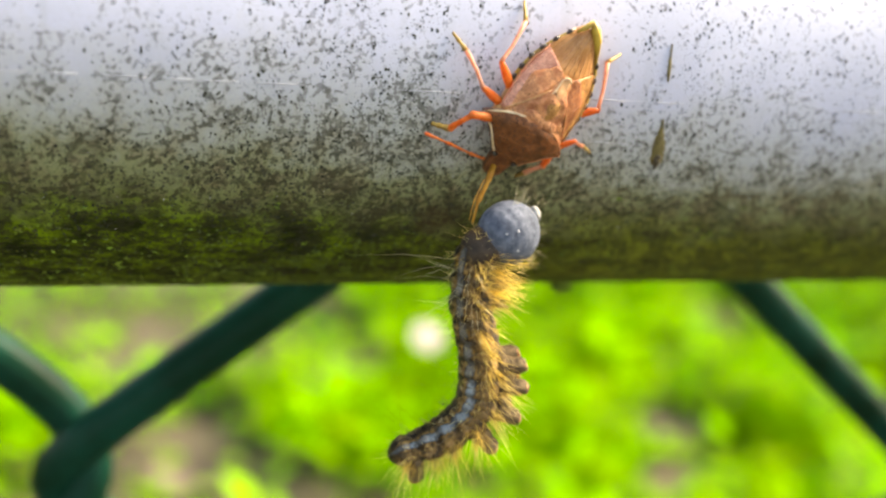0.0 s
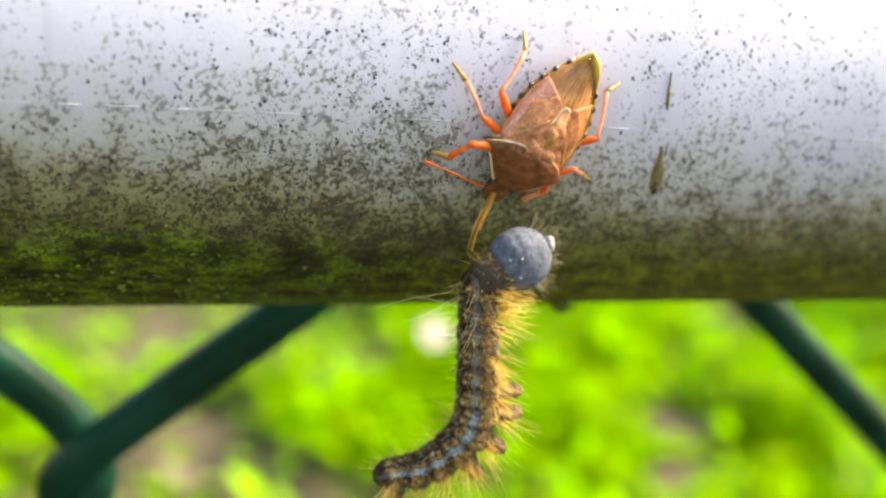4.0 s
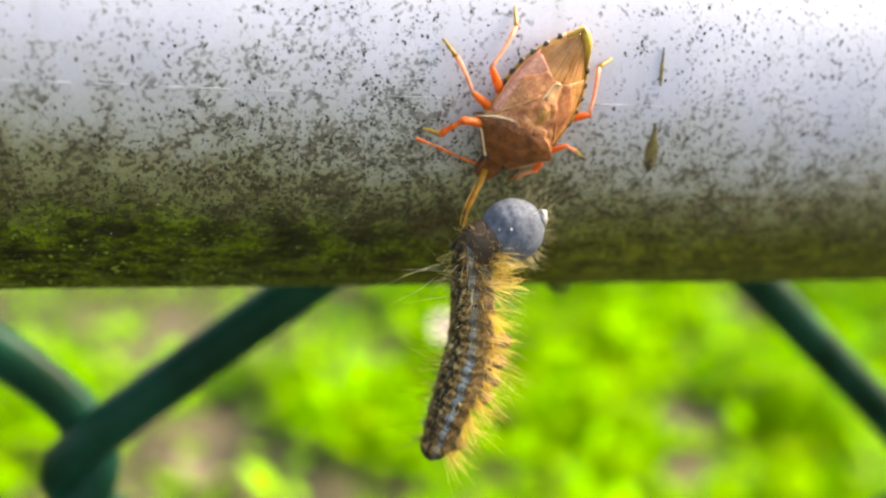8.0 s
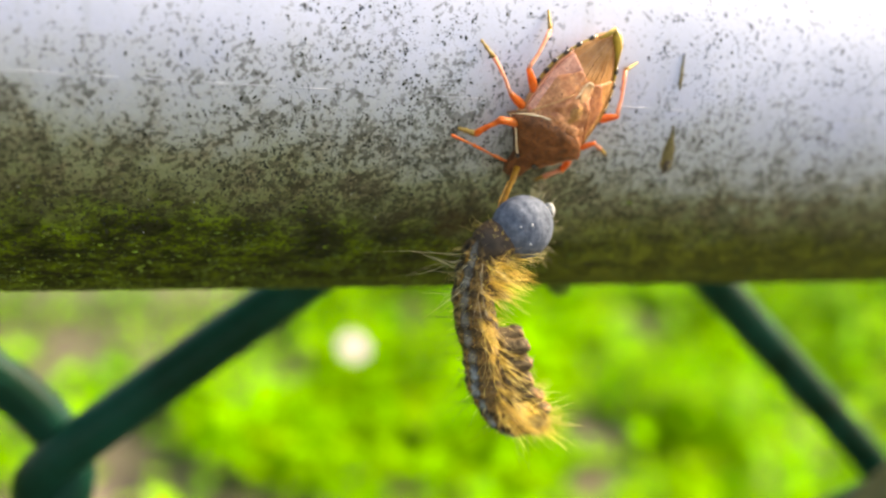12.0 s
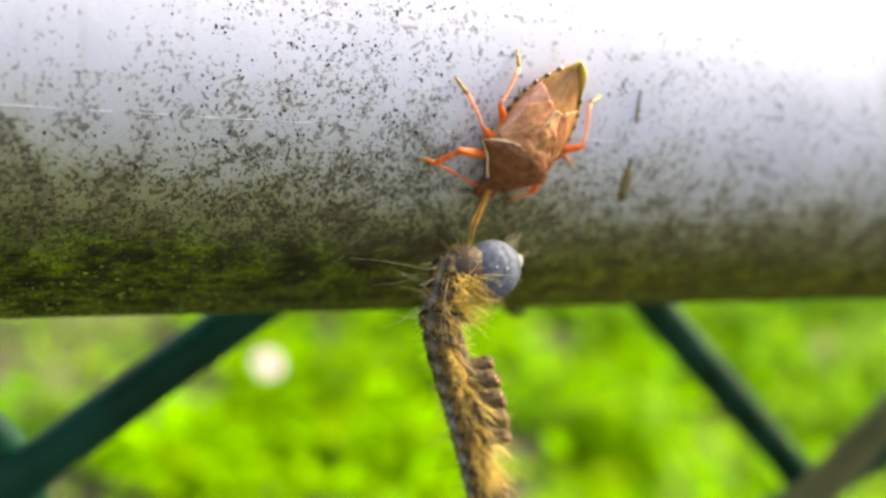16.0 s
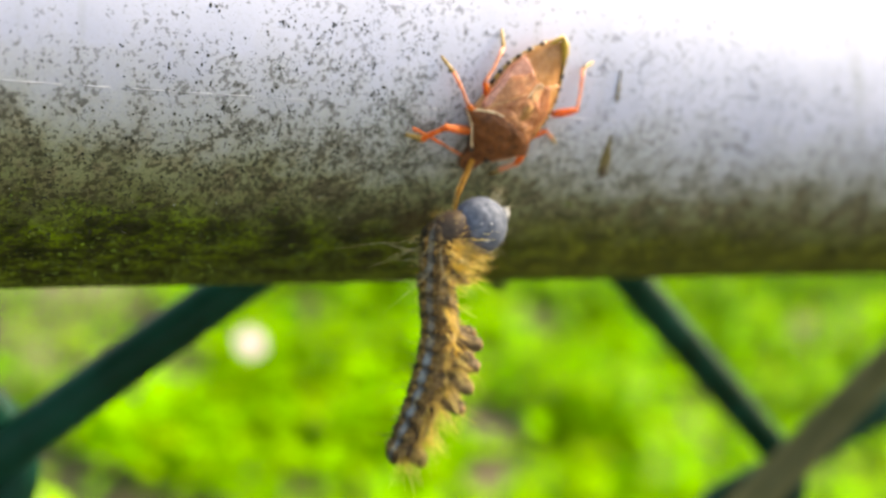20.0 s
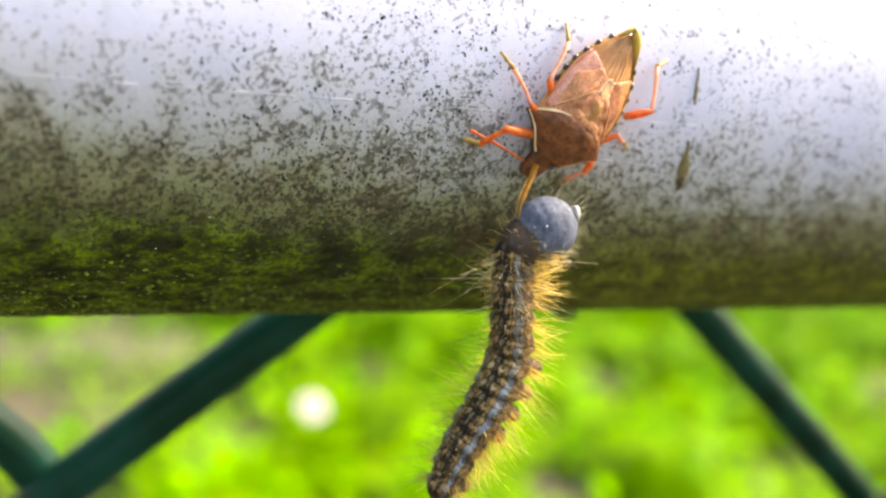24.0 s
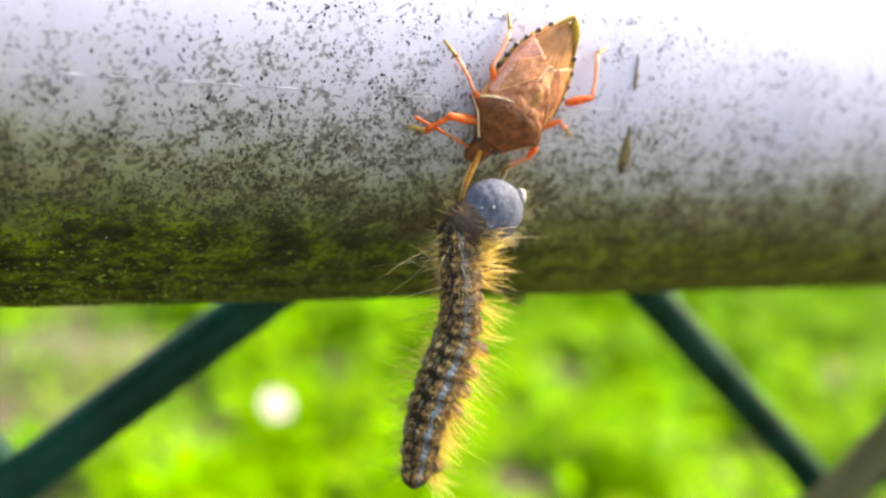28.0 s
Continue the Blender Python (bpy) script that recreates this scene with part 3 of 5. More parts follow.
def build_flower(x, y, z, size):
    """A white daisy on a stalk, its face to the light and to the rail."""
    root = tagged(new("flower"), "small pinkish-white daisy on a thin stalk among weeds", "flower")
    root.location = (x, y, -0.02)
    top = Vector((0, 0, z + 0.02))
    bm = bmesh.new()
    tube(bm, [(0.02, 0.015, 0), (0.012, 0.008, z * 0.5), top], [0.0016, 0.0014, 0.0012], 6)
    part("stalk", bm, M_GRASS, root)
    tilt = pose(*top, 38, 0, 8)
    bm = bmesh.new()
    lathe(bm, [(-0.002, size * 0.05), (0.0, size * 0.13), (0.003, size * 0.10), (0.0045, size * 0.05)], 12)
    disc = part("disc", bm, M_DISC, root)
    disc.matrix_local = tilt
    bm = bmesh.new()
    pr = [(0.12, 0.05), (0.3, 0.11), (0.42, 0.10), (0.5, 0.04)]
    loops = []
    for q, w in pr:
        loops.append([bm.verts.new((q * size, s * w * size, 0.001 * (1 - abs(s)) - 0.004 * q)) for s in (-1, 0, 1)])
    for a, b in zip(loops, loops[1:]):
        for k in range(2):
            bm.faces.new((a[k], b[k], b[k + 1], a[k + 1]))
    first = part("petal", bm, M_PETAL, root)
    first.matrix_local = tilt
    for k in range(1, 17):
        o = new("petal", first.data)
        o.parent = root
        o.matrix_local = tilt @ pose(0, 0, 0.0004 * (k % 3), 0, 0, k * 360 / 17)


def build_dead_leaf(x, y, z, size, turn, label, material=M_DEAD):
    bm = bmesh.new()
    rows = []
    for i in range(7):
        q = i / 6
        w = 0.32 * math.sin(math.pi * (0.06 + 0.9 * q)) * size
        rows.append([bm.verts.new((s * w, (q - 0.5) * size, 0.10 * size * (s * s) + 0.12 * size * (q - 0.5) ** 2 + 0.02 * size * noise.noise((s * 2, q * 5, turn)))) for s in (-1, -0.5, 0, 0.5, 1)])
    for a, b in zip(rows, rows[1:]):
        for k in range(4):
            bm.faces.new((a[k], a[k + 1], b[k + 1], b[k]))
    ob = part("dead_leaf", bm, material)
    ob.matrix_world = pose(x, y, z, 18, 6, turn)
    tagged(ob, label, "leaf", group="dead leaves on the soil")


# ---- the fence: rail and chain-link ----
def build_fence():
    fence = tagged(new("fence"), "weathered galvanised rail with green plastic-coated chain-link mesh", "fence")
    fence.location = (0, 0, H)
    bm = bmesh.new()
    seg, n = 96, 260
    rings = []
    for i in range(n + 1):
        x = -0.9 + 2.4 * i / n
        rings.append([bm.verts.new((x, -R * math.cos(a), R * math.sin(a))) for a in (2 * math.pi * k / seg for k in range(seg))])
    inner = [[bm.verts.new((x, -0.9 * R * math.cos(a), 0.9 * R * math.sin(a))) for a in (2 * math.pi * k / seg for k in range(seg))] for x in (-0.9, 1.5)]
    chain = [inner[0]] + rings + [inner[1]]
    for a, b in zip(chain, chain[1:]):
        for k in range(seg):
            bm.faces.new((a[k], b[k], b[(k + 1) % seg], a[(k + 1) % seg]))
    rail = part("rail", bm, M_RAIL, fence, "pale galvanised steel tube with black specks and green algae")

    # a scratched seam along the tube
    rng = random.Random(3)
    bm = bmesh.new()
    x = -0.018
    while x < 0.062:
        step = rng.uniform(0.0012, 0.005)
        if rng.random() < (0.92 if x < 0.02 else 0.6):
            pts = []
            for k in range(4):
                xx = x + step * k / 3
                v = -0.00155 + 0.00004 * noise.noise((xx * 900, 0, 0))
                pts.append(on_rail(xx, v, 0.0) - Vector((0, 0, H)))
            tube(bm, pts, [0.00002, 0.000042, 0.000042, 0.000014], 5)
        x += step * rng.uniform(0.9, 1.4)
    for u0, u1, v in ((0.0272, 0.0284, -0.0043), (0.0292, 0.0306, -0.0044), (0.0312, 0.0319, -0.0045)):
        tube(bm, [on_rail(u0 + (u1 - u0) * k / 3, v, 0.0) - Vector((0, 0, H)) for k in range(4)], [0.00002, 0.00004, 0.00004, 0.00002], 5)
    part("scratched_seam", bm, M_SCRATCH, rail, "bright broken scratch along the tube")

    # black lichen specks: crowded in patches, thin towards the top
    verts, faces = [], []

    def blob(u, v, r, hgt, stretch=1.0):
        k = len(verts)
        c = on_rail(u, v, hgt) - Vector((0, 0, H))
        verts.append(c)
        m = 6
        ph = rng.uniform(0, 6.28)
        for j in range(m):
            a = ph + 2 * math.pi * j / m
            rr = r * rng.uniform(0.6, 1.25)
            verts.append(on_rail(u + rr * math.cos(a), v + rr * math.sin(a) * stretch, -0.00002) - Vector((0, 0, H)))
        for j in range(m):
            faces.append((k, k + 1 + j, k + 1 + (j + 1) % m))

    def crowd(u, v):
        c = 0.10 + 0.30 * noise.noise((u * 150, v * 150, 0.0)) + 0.60 * noise.noise((u * 520, v * 520, 5.0)) + 0.55 * noise.noise((u * 1500, v * 1500, 7.0))
        c += 0.30 * math.exp(-((u - 0.0092) / 0.0042) ** 2)                 # a dense upright band
        c += 0.25 * math.exp(-((u - 0.0165) / 0.004) ** 2) * (v > -0.006)
        c += 0.48 * math.exp(-((v + 0.0085 + 0.03 * (u - 0.02)) / 0.0048) ** 2)
        c += 0.36 * math.exp(-((u - 0.037) / 0.012) ** 2 - ((v + 0.0080) / 0.0035) ** 2)
        c += 0.5 * math.exp(-((u - 0.0202) / 0.0014) ** 2 - ((v + 0.0108) / 0.0016) ** 2)
        c -= 0.20 * max(0.0, v / 0.004) * (0.5 if u < 0.02 else 1.0) + 0.14 * max(0.0, min(1.0, (0.010 - u) / 0.006))
        c += 0.16 * max(0.0, min(1.0, (u - 0.028) / 0.006)) * (v > -0.010)
        return c

    made = 0
    while made < 135000:
        u, v = rng.uniform(-0.016, 0.10), rng.uniform(-0.019, 0.012)
        if rng.random() < crowd(u, v):
            s = rng.random() ** 4
            blob(u, v, 0.000026 + 0.00010 * s, 0.00002 + 0.00003 * s, rng.uniform(0.6, 1.7))
        made += 1
    lich = raw("lichen_specks", verts, faces, M_SPOT, rail, "tiny black lichen specks")
    lich["kind"] = "stuff"

    # algae crust on the lower face
    verts, faces = [], []
    for _ in range(34000):
        u, v = rng.uniform(-0.016, 0.10), -rng.uniform(0.0085, 0.030)
        c = 0.10 + 1.1 * noise.noise((u * 240, v * 300, 2.0)) + 0.6 * noise.noise((u * 700, v * 900, 8.0)) + (-v - 0.0125) * 70 - max(0, u - 0.012) * 5
        if rng.random() < c * 0.8:
            s = rng.random() ** 2
            blob(u, v, 0.00006 + 0.00018 * s, 0.00003 + 0.00008 * s, rng.uniform(0.4, 0.9))
    alg = raw("algae_crust", verts, faces, M_ALGAE, rail, "patchy green algae crust")
    alg["kind"] = "stuff"

    # bright grains of grit
    verts, faces = [], []
    for _ in range(90):
        u, v = rng.uniform(-0.016, 0.07), rng.uniform(-0.013, 0.006)
        blob(u, v, rng.uniform(0.00003, 0.00007), 0.00006)
    grit = raw("white_grit", verts, faces, M_SCRATCH, rail, "tiny white grains of grit")
    grit["kind"] = "stuff"

    # brown droppings, run down the face in a tear shape
    def tear(u0, v0, u1, v1, wide, label):
        bm = bmesh.new()
        rows = []
        for k in range(15):
            q = k / 14
            w = wide * (math.sin(math.pi * min(1.0, q ** 1.7)) ** 0.8 * 0.9 + 0.06) * (1 + 0.25 * noise.noise((q * 7, 3, u0 * 99)))
            u = u0 + (u1 - u0) * q + 0.00006 * noise.noise((q * 6, 0, 2))
            v = v0 + (v1 - v0) * q
            rows.append([bm.verts.new(on_rail(u + s * w, v, 0.00016 * (1 - s * s) - 0.00003 + 0.00004 * noise.noise((s * 3, q * 9, 5))) - Vector((0, 0, H))) for s in (-1, -0.5, 0, 0.5, 1)])
        for a, b in zip(rows, rows[1:]):
            for k in range(4):
                bm.faces.new((a[k], b[k], b[k + 1], a[k + 1]))
        part("dropping", bm, M_DIRT, rail, label)

    tear(0.0339, -0.0026, 0.0343, -0.0062, 0.00058, "olive-brown dried dropping in a tear shape")
    tear(0.0336, 0.0022, 0.0337, -0.0002, 0.00016, "thin olive-brown dried dropping")
    bm = bmesh.new()
    for k in range(9):
        q = rng.uniform(0.0, 1.0)
        at = on_rail(0.03418 + 0.00010 * q + rng.uniform(-0.0002, 0.0002) * (1.3 - q), -0.0049 - 0.0015 * q, 0.00008) - Vector((0, 0, H))
        ball = bmesh.ops.create_icosphere(bm, subdivisions=1, radius=rng.uniform(0.00011, 0.00023), matrix=Matrix.Translation(at))
        for vert in ball["verts"]:
            vert.co += 0.00007 * noise.noise_vector(vert.co * 9000)
    part("dropping_lumps", bm, M_LUMP, rail, "glossy dark brown lumps at the dropping's lower end")
    bm = bmesh.new()
    lathe(bm, [(-0.0005, 0.0002), (-0.0002, 0.0005), (0.0, 0.0007), (0.0004, 0.0005)], 10, (1.5, 1.0), 0.5, 2.0)
    crumb = part("crumb", bm, M_ALGAE, rail, "dark crumb of algae hanging under the tube")
    crumb.location = (0.0347, -0.0066, -0.01925)

    # chain-link: each wire is a flattened spiral, hooked into its neighbours; in mm
    PITCH, RW, Y0 = 53.5, 2.36, 17.2

    def wire(x_left, z_left, amp, drop, bent):
        """x_left, z_left: a left turning point; amp: half its width; drop: height of one strand; bent: how sharply it turns."""
        bm = bmesh.new()
        pts = []
        steps = 44
        for i in range(-26 * steps, steps + 1):
            th = math.pi * i / steps - math.pi / 2
            z = z_left + drop * i / steps
            if z < -1000 * H - 30 or z > 16:
                continue
            x = x_left + amp * (1 + math.asin(bent * math.sin(th)) / math.asin(bent))
            y = Y0 + 2.3 - 2.3 * math.tanh(2.4 * math.cos(th)) / math.tanh(2.4)
            pts.append((x * MM, (y + 0.2 * noise.noise((z * 0.04, x * 0.009, 1))) * MM, z * MM))
        tube(bm, pts, [RW * MM * (1 + 0.012 * noise.noise((q[2] * 160, q[0] * 160, 4))) for q in pts], 16)
        part("wire", bm, M_WIRE, fence)

    # the mesh hangs unevenly: the four wires near the insects, then the rest
    uneven = {-1: (-56.4, 1.5, 27.2, 50.0, 0.85), 0: (-5.4, -49.7, 27.2, 48.8, 0.97), 1: (51.7, -10.4, 28.4, 52.3, 0.98), 2: (94.0, -64.8, 27.0, 31.0, 0.97)}
    for n_ in range(-9, 16):
        if n_ in uneven:
            wire(*uneven[n_])
        elif n_ < 0:
            wire(-3.0 + PITCH * n_, -48.0 if n_ % 2 == 0 else -6.0, 27.2, 46.2, 0.98)
        else:
            wire(-3.0 + PITCH * n_, -64.0 if n_ % 2 == 0 else -18.0, 27.2, 46.2, 0.98)
    return fence


def build_stalk():
    root = tagged(new("dry_stalk"), "dry olive-tan plant stalk leaning against the mesh", "stalk")
    a, b = Vector((0.1104, 0.0105, H - 0.0388)), Vector((0.0945, 0.0105, H - 0.0552))
    d = (b - a).normalized()
    foot = b + d * 1.36 + Vector((0.06, 0.04, 0))
    root.location = foot
    pts = [a - d * 0.30 + Vector((0.02, 0.004, 0)), a - d * 0.12 + Vector((0.003, 0.001, 0)), a, b, b + d * 0.15 + Vector((0.004, 0.0, 0)), b + d * 0.6 + Vector((0.03, 0.02, 0)), foot]
    bm = bmesh.new()
    tube(bm, [q - foot for q in pts], [0.0012, 0.0021, 0.0024, 0.0026, 0.0029, 0.0034, 0.004], 12)
    part("stem", bm, M_STALK, root)
    # swollen joints along the stem
    for q, r in ((a - d * 0.05, 0.0023), (b + d * 0.05, 0.0027)):
        bm = bmesh.new()
        tube(bm, [q - d * 0.0035 - foot, q - d * 0.001 - foot, q + d * 0.001 - foot, q + d * 0.004 - foot], [r * 0.92, r * 1.14, r * 1.16, r * 0.93], 12)
        part("joint", bm, M_STALK, root)


# ---- shield bug ----
BUG_U, BUG_V, BUG_TURN = 24.88, -1.51, -117.1     # its middle on the rail in mm, and the way its head points


def bug_pose(du=0.0, dv=0.0, turn=0.0):
    """The bug's place: x to its right, y to its head, z off the rail."""
    u, v = (BUG_U + du) * MM, (BUG_V + dv) * MM
    a = v / R
    east, north, out = Vector((1, 0, 0)), Vector((0, math.sin(a), math.cos(a))), Vector((0, -math.cos(a), math.sin(a)))
    q = radians(BUG_TURN + turn)
    fwd = east * math.cos(q) + north * math.sin(q)
    right = fwd.cross(out)
    m = Matrix((right, fwd, out)).transposed().to_4x4()
    m.translation = on_rail(u, v)
    return m


def lerp_table(table, f):
    for (f0, a), (f1, b) in zip(table, table[1:]):
        if f1 <= f <= f0:
            q = (f0 - f) / (f0 - f1)
            q = q * q * (3 - 2 * q) * 0.5 + q * 0.5
            return a + (b - a) * q
    return table[0][1] if f > table[0][0] else table[-1][1]


BODY_W = [(2.9, 0.5), (1.7, 1.1), (0.9, 1.9), (0.0, 2.65), (-0.8, 2.5), (-2.0, 2.54), (-3.2, 2.48), (-4.2, 2.26), (-5.0, 1.92), (-5.8, 1.48), (-6.6, 0.95), (-7.4, 0.3)]
BODY_Z = [(3.3, 0.85), (1.7, 1.5), (0.6, 2.25), (-0.4, 2.62), (-1.2, 2.55), (-2.5, 2.6), (-4.0, 2.3), (-6.0, 2.0), (-7.4, 1.7)]


def shell_z(x, f):
    w = lerp_table(BODY_W, f) + 0.25
    z = lerp_table(BODY_Z, f)
    return z - (z - 0.85) * 0.72 * min(1.0, abs(x) / w) ** 2.2


def slab(bm, f0, f1, left, right, lift, thick, nf=14, nx=8, relief=0.03):
    """A curved plate on the body's back between two side lines, from f0 back to f1, in mm."""
    top, low = [], []
    for i in range(nf + 1):
        f = f0 + (f1 - f0) * i / nf
        a, b = left(f), right(f)
        rt, rl = [], []
        for j in range(nx + 1):
            x = a + (b - a) * j / nx
            z = shell_z(x, f) + lift + relief * noise.noise((x * 2.6, f * 2.6, lift * 9))
            edge = min(j, nx - j, i, nf - i)
            z -= min(0.06, 0.35 * thick) if edge == 0 else 0.0
            rt.append(bm.verts.new((x * MM, (f + 2.2) * MM, z * MM)))
            rl.append(bm.verts.new((x * MM, (f + 2.2) * MM, (z - thick) * MM)))
        top.append(rt)
        low.append(rl)
    for i in range(nf):
        for j in range(nx):
            bm.faces.new((top[i][j], top[i][j + 1], top[i + 1][j + 1], top[i + 1][j]))
            bm.faces.new((low[i][j], low[i + 1][j], low[i + 1][j + 1], low[i][j + 1]))
    for i in range(nf):
        bm.faces.new((top[i][0], top[i + 1][0], low[i + 1][0], low[i][0]))
        bm.faces.new((top[i][nx], low[i][nx], low[i + 1][nx], top[i + 1][nx]))
    for j in range(nx):
        bm.faces.new((top[0][j], low[0][j], low[0][j + 1], top[0][j + 1]))
        bm.faces.new((top[nf][j], top[nf][j + 1], low[nf][j + 1], low[nf][j]))
    return bm


def build_bug():
    bug = tagged(new("shield_bug"), "reddish-brown shield bug with orange legs, gripping a rail", "insect")
    home = bug_pose()
    bug.matrix_world = home
    back = home.inverted()

    def w_at(f):
        return lerp_table(BODY_W, f)

    # abdomen: a full rounded body under the wings
    bm = bmesh.new()
    rings = []
    for i in range(19):
        f = 0.8 - 8.1 * i / 18
        w = lerp_table(BODY_W, f) * 0.97
        ring = []
        for k in range(20):
            a = 2 * math.pi * k / 20
            x = w * math.cos(a)
            z = (shell_z(x, f) - 0.28) if math.sin(a) >= 0 else 0.85 - 0.45 * (-math.sin(a)) * min(1.0, w / 1.5)
            ring.append(bm.verts.new((x * MM, (f + 2.2) * MM, z * MM)))
        rings.append(ring)
    for a, b in zip(rings, rings[1:]):
        for k in range(20):
            bm.faces.new((a[k], a[(k + 1) % 20], b[(k + 1) % 20], b[k]))
    bm.faces.new(rings[0][::-1])
    bm.faces.new(rings[-1])
    part("abdomen", bm, M_MEMB, bug, "brown abdomen under folded wings")

    # banded rim of the abdomen
    for s in (-1, 1):
        bm = bmesh.new()
        zr, wr = (1.15, -0.02) if s > 0 else (1.38, 0.06)
        pts = [(s * (w_at(f) + wr) * MM, (f + 2.2) * MM, zr * MM) for f in [-2.2 - 0.51 * k for k in range(10)]]
        tube(bm, pts, [0.05 * MM] + [0.11 * MM] * 8 + [0.13 * MM], 8)
        rim = part("abdomen_rim", bm, M_YELL, bug, "narrow banded ochre rim")
        for k in range(6):
            f = -2.5 - 0.80 * k
            bm = bmesh.new()
            x0, x1 = s * (w_at(f + 0.2) + wr) * MM, s * (w_at(f - 0.2) + wr) * MM
            tube(bm, [(x0, (f + 0.22 + 2.2) * MM, (zr + 0.04) * MM), ((x0 + x1) / 2 + s * 0.04 * MM, (f + 2.2) * MM, (zr + 0.05) * MM), (x1, (f - 0.22 + 2.2) * MM, (zr + 0.04) * MM)], [0.09 * MM, 0.19 * MM, 0.09 * MM] if s > 0 else [0.06 * MM, 0.15 * MM, 0.06 * MM], 8)
            part("dark_spot", bm, M_BLACK, rim)

    # wings
    sc = lambda f: 0.52 + 0.68 * (f + 3.2) if f > -3.2 else 0.06 + 0.46 * math.sqrt(max(0.0, 1 - ((f + 3.2) / 1.02) ** 2))
    membrane = slab(bmesh.new(), -3.6, -7.35, lambda f: -0.98 * w_at(f) - 0.02, lambda f: 0.98 * w_at(f) + 0.02, -0.10, 0.08, 14, 12)
    mem = part("wing_membrane", membrane, M_MEMB, bug, "bronze veined wing membrane")
    for k in range(11):
        bm = bmesh.new()
        q = (k - 5) / 5
        pts = []
        for j in range(7):
            f = -4.3 - 0.46 * j
            x = q * 0.85 * w_at(f) + 0.05
            pts.append((x * MM, (f + 2.2) * MM, (shell_z(x, f) - 0.08) * MM))
        tube(bm, pts, [0.015 * MM] + [0.022 * MM] * 5 + [0.012 * MM], 5)
        part("vein", bm, M_TIP if k % 2 else M_KEEL_SHADED_WING, mem)
    for s in (-1, 1):
        def inner(f, s=s):
            return s * (sc(f) - 0.05 if f > -4.0 else 0.05 + 1.45 * (-4.0 - f))

        def outer(f, s=s):
            return s * (w_at(f) * 0.97)
        lo, hi = (outer, inner) if s < 0 else (inner, outer)
        # right wing and edge carry a painted pink sheen, the left ones painted shade
        part("forewing", slab(bmesh.new(), -0.7, -5.3, lo, hi, 0.0, 0.06, 16, 7), M_WING_LIT if s > 0 else M_KEEL_SHADED_WING, bug, "leathery forewing with a rosy lit sheen in its colour" if s > 0 else "leathery forewing in an ochre-brown shaded tone")
        bm = bmesh.new()
        tube(bm, [(outer(f) * MM, (f + 2.2) * MM, (shell_z(outer(f), f) + 0.02) * MM) for f in (-0.75, -1.4, -2.1, -2.8, -3.5, -4.2, -4.8, -5.2)], [0.03 * MM] + [0.055 * MM] * 6 + [0.02 * MM], 6)
        part("wing_edge", bm, M_LEGP if s > 0 else M_KEEL_SHADED_WING, bug, "wing edge painted pale rosy as if lit" if s > 0 else "")
        # darker patch inside of the forewing, browner on the left to paint its shade
        def panel(f, s=s):
            q = max(0.0, min(1.0, (f + 4.5) / 1.1)) ** 0.5
            return inner(f) + (s * 0.80 * w_at(f) - inner(f)) * (0.04 + 0.96 * q)
        lo2, hi2 = (panel, inner) if s < 0 else (inner, panel)
        part("inner_forewing", slab(bmesh.new(), -0.8, -4.48, lo2, hi2, 0.08, 0.09, 18, 6), M_WING_SHADED if s < 0 else M_SCUT, bug, "brown inner forewing")

    # scutellum with its cream tip
    part("scutellum", slab(bmesh.new(), -0.6, -4.2, lambda f: -sc(f), lambda f: sc(f), 0.16, 0.22, 22, 12, 0.14), M_SCUT, bug, "brown triangular back shield")
    tipw = lambda f: 0.03 + 0.32 * math.sqrt(max(0.0, 1 - ((f + 3.2) / 1.04) ** 2)) if f < -3.2 else 0.35 - 0.7 * (f + 3.2)
    tip = part("shield_tip", slab(bmesh.new(), -2.75, -4.22, lambda f: -tipw(f), lambda f: tipw(f), 0.21, 0.12, 14, 8, 0.02), M_TIP, bug, "tan tongue-shaped shield tip")
    bm = bmesh.new()
    lip = [(-0.30, -3.92), (-0.18, -4.12), (0.0, -4.21), (0.18, -4.12), (0.30, -3.92), (0.35, -3.65), (0.36, -3.35), (0.42, -3.1), (0.5, -2.9)]
    tube(bm, [(x * MM, (f + 2.2) * MM, (shell_z(x, f) + 0.22) * MM) for x, f in lip], [0.02 * MM] + [0.045 * MM] * 7 + [0.02 * MM], 6)
    part("pale_lip", bm, M_CREAM, tip, "cream raised lip")
    for sx_ in (-1, 1):
        bm = bmesh.new()
        tube(bm, [(sx_ * (sc(f) + 0.02) * MM, (f + 2.2) * MM, (shell_z(sc(f), f) + 0.13) * MM) for f in (-0.75, -1.2, -1.7, -2.2, -2.7, -3.1)], [0.03 * MM, 0.06 * MM, 0.065 * MM, 0.06 * MM, 0.05 * MM, 0.02 * MM], 6)
        # the right ridge is painted lighter, as on the lit side
        part("shield_ridge", bm, M_TIP if sx_ > 0 else M_SCUT, bug, "edge of the back shield painted paler as if lit" if sx_ > 0 else "")
    # two swellings at the shield's base, and its keel
    for x, f, rx, rf in ((0.75, -1.25, 0.62, 0.34), (-0.65, -1.2, 0.60, 0.34), (-0.15, -2.1, 0.42, 0.75)):
        bm = bmesh.new()
        bmesh.ops.create_uvsphere(bm, u_segments=16, v_segments=10, radius=1.0)
        for v in bm.verts:
            lump = 1 + 0.16 * noise.noise(v.co * 2.2 + Vector((x, f, 0)))
            q = Vector((x + v.co.x * rx * lump, f + v.co.y * rf * lump, 0))
            v.co = Vector((q.x, q.y + 2.2, shell_z(q.x, q.y) + 0.10 + v.co.z * 0.16)) * MM
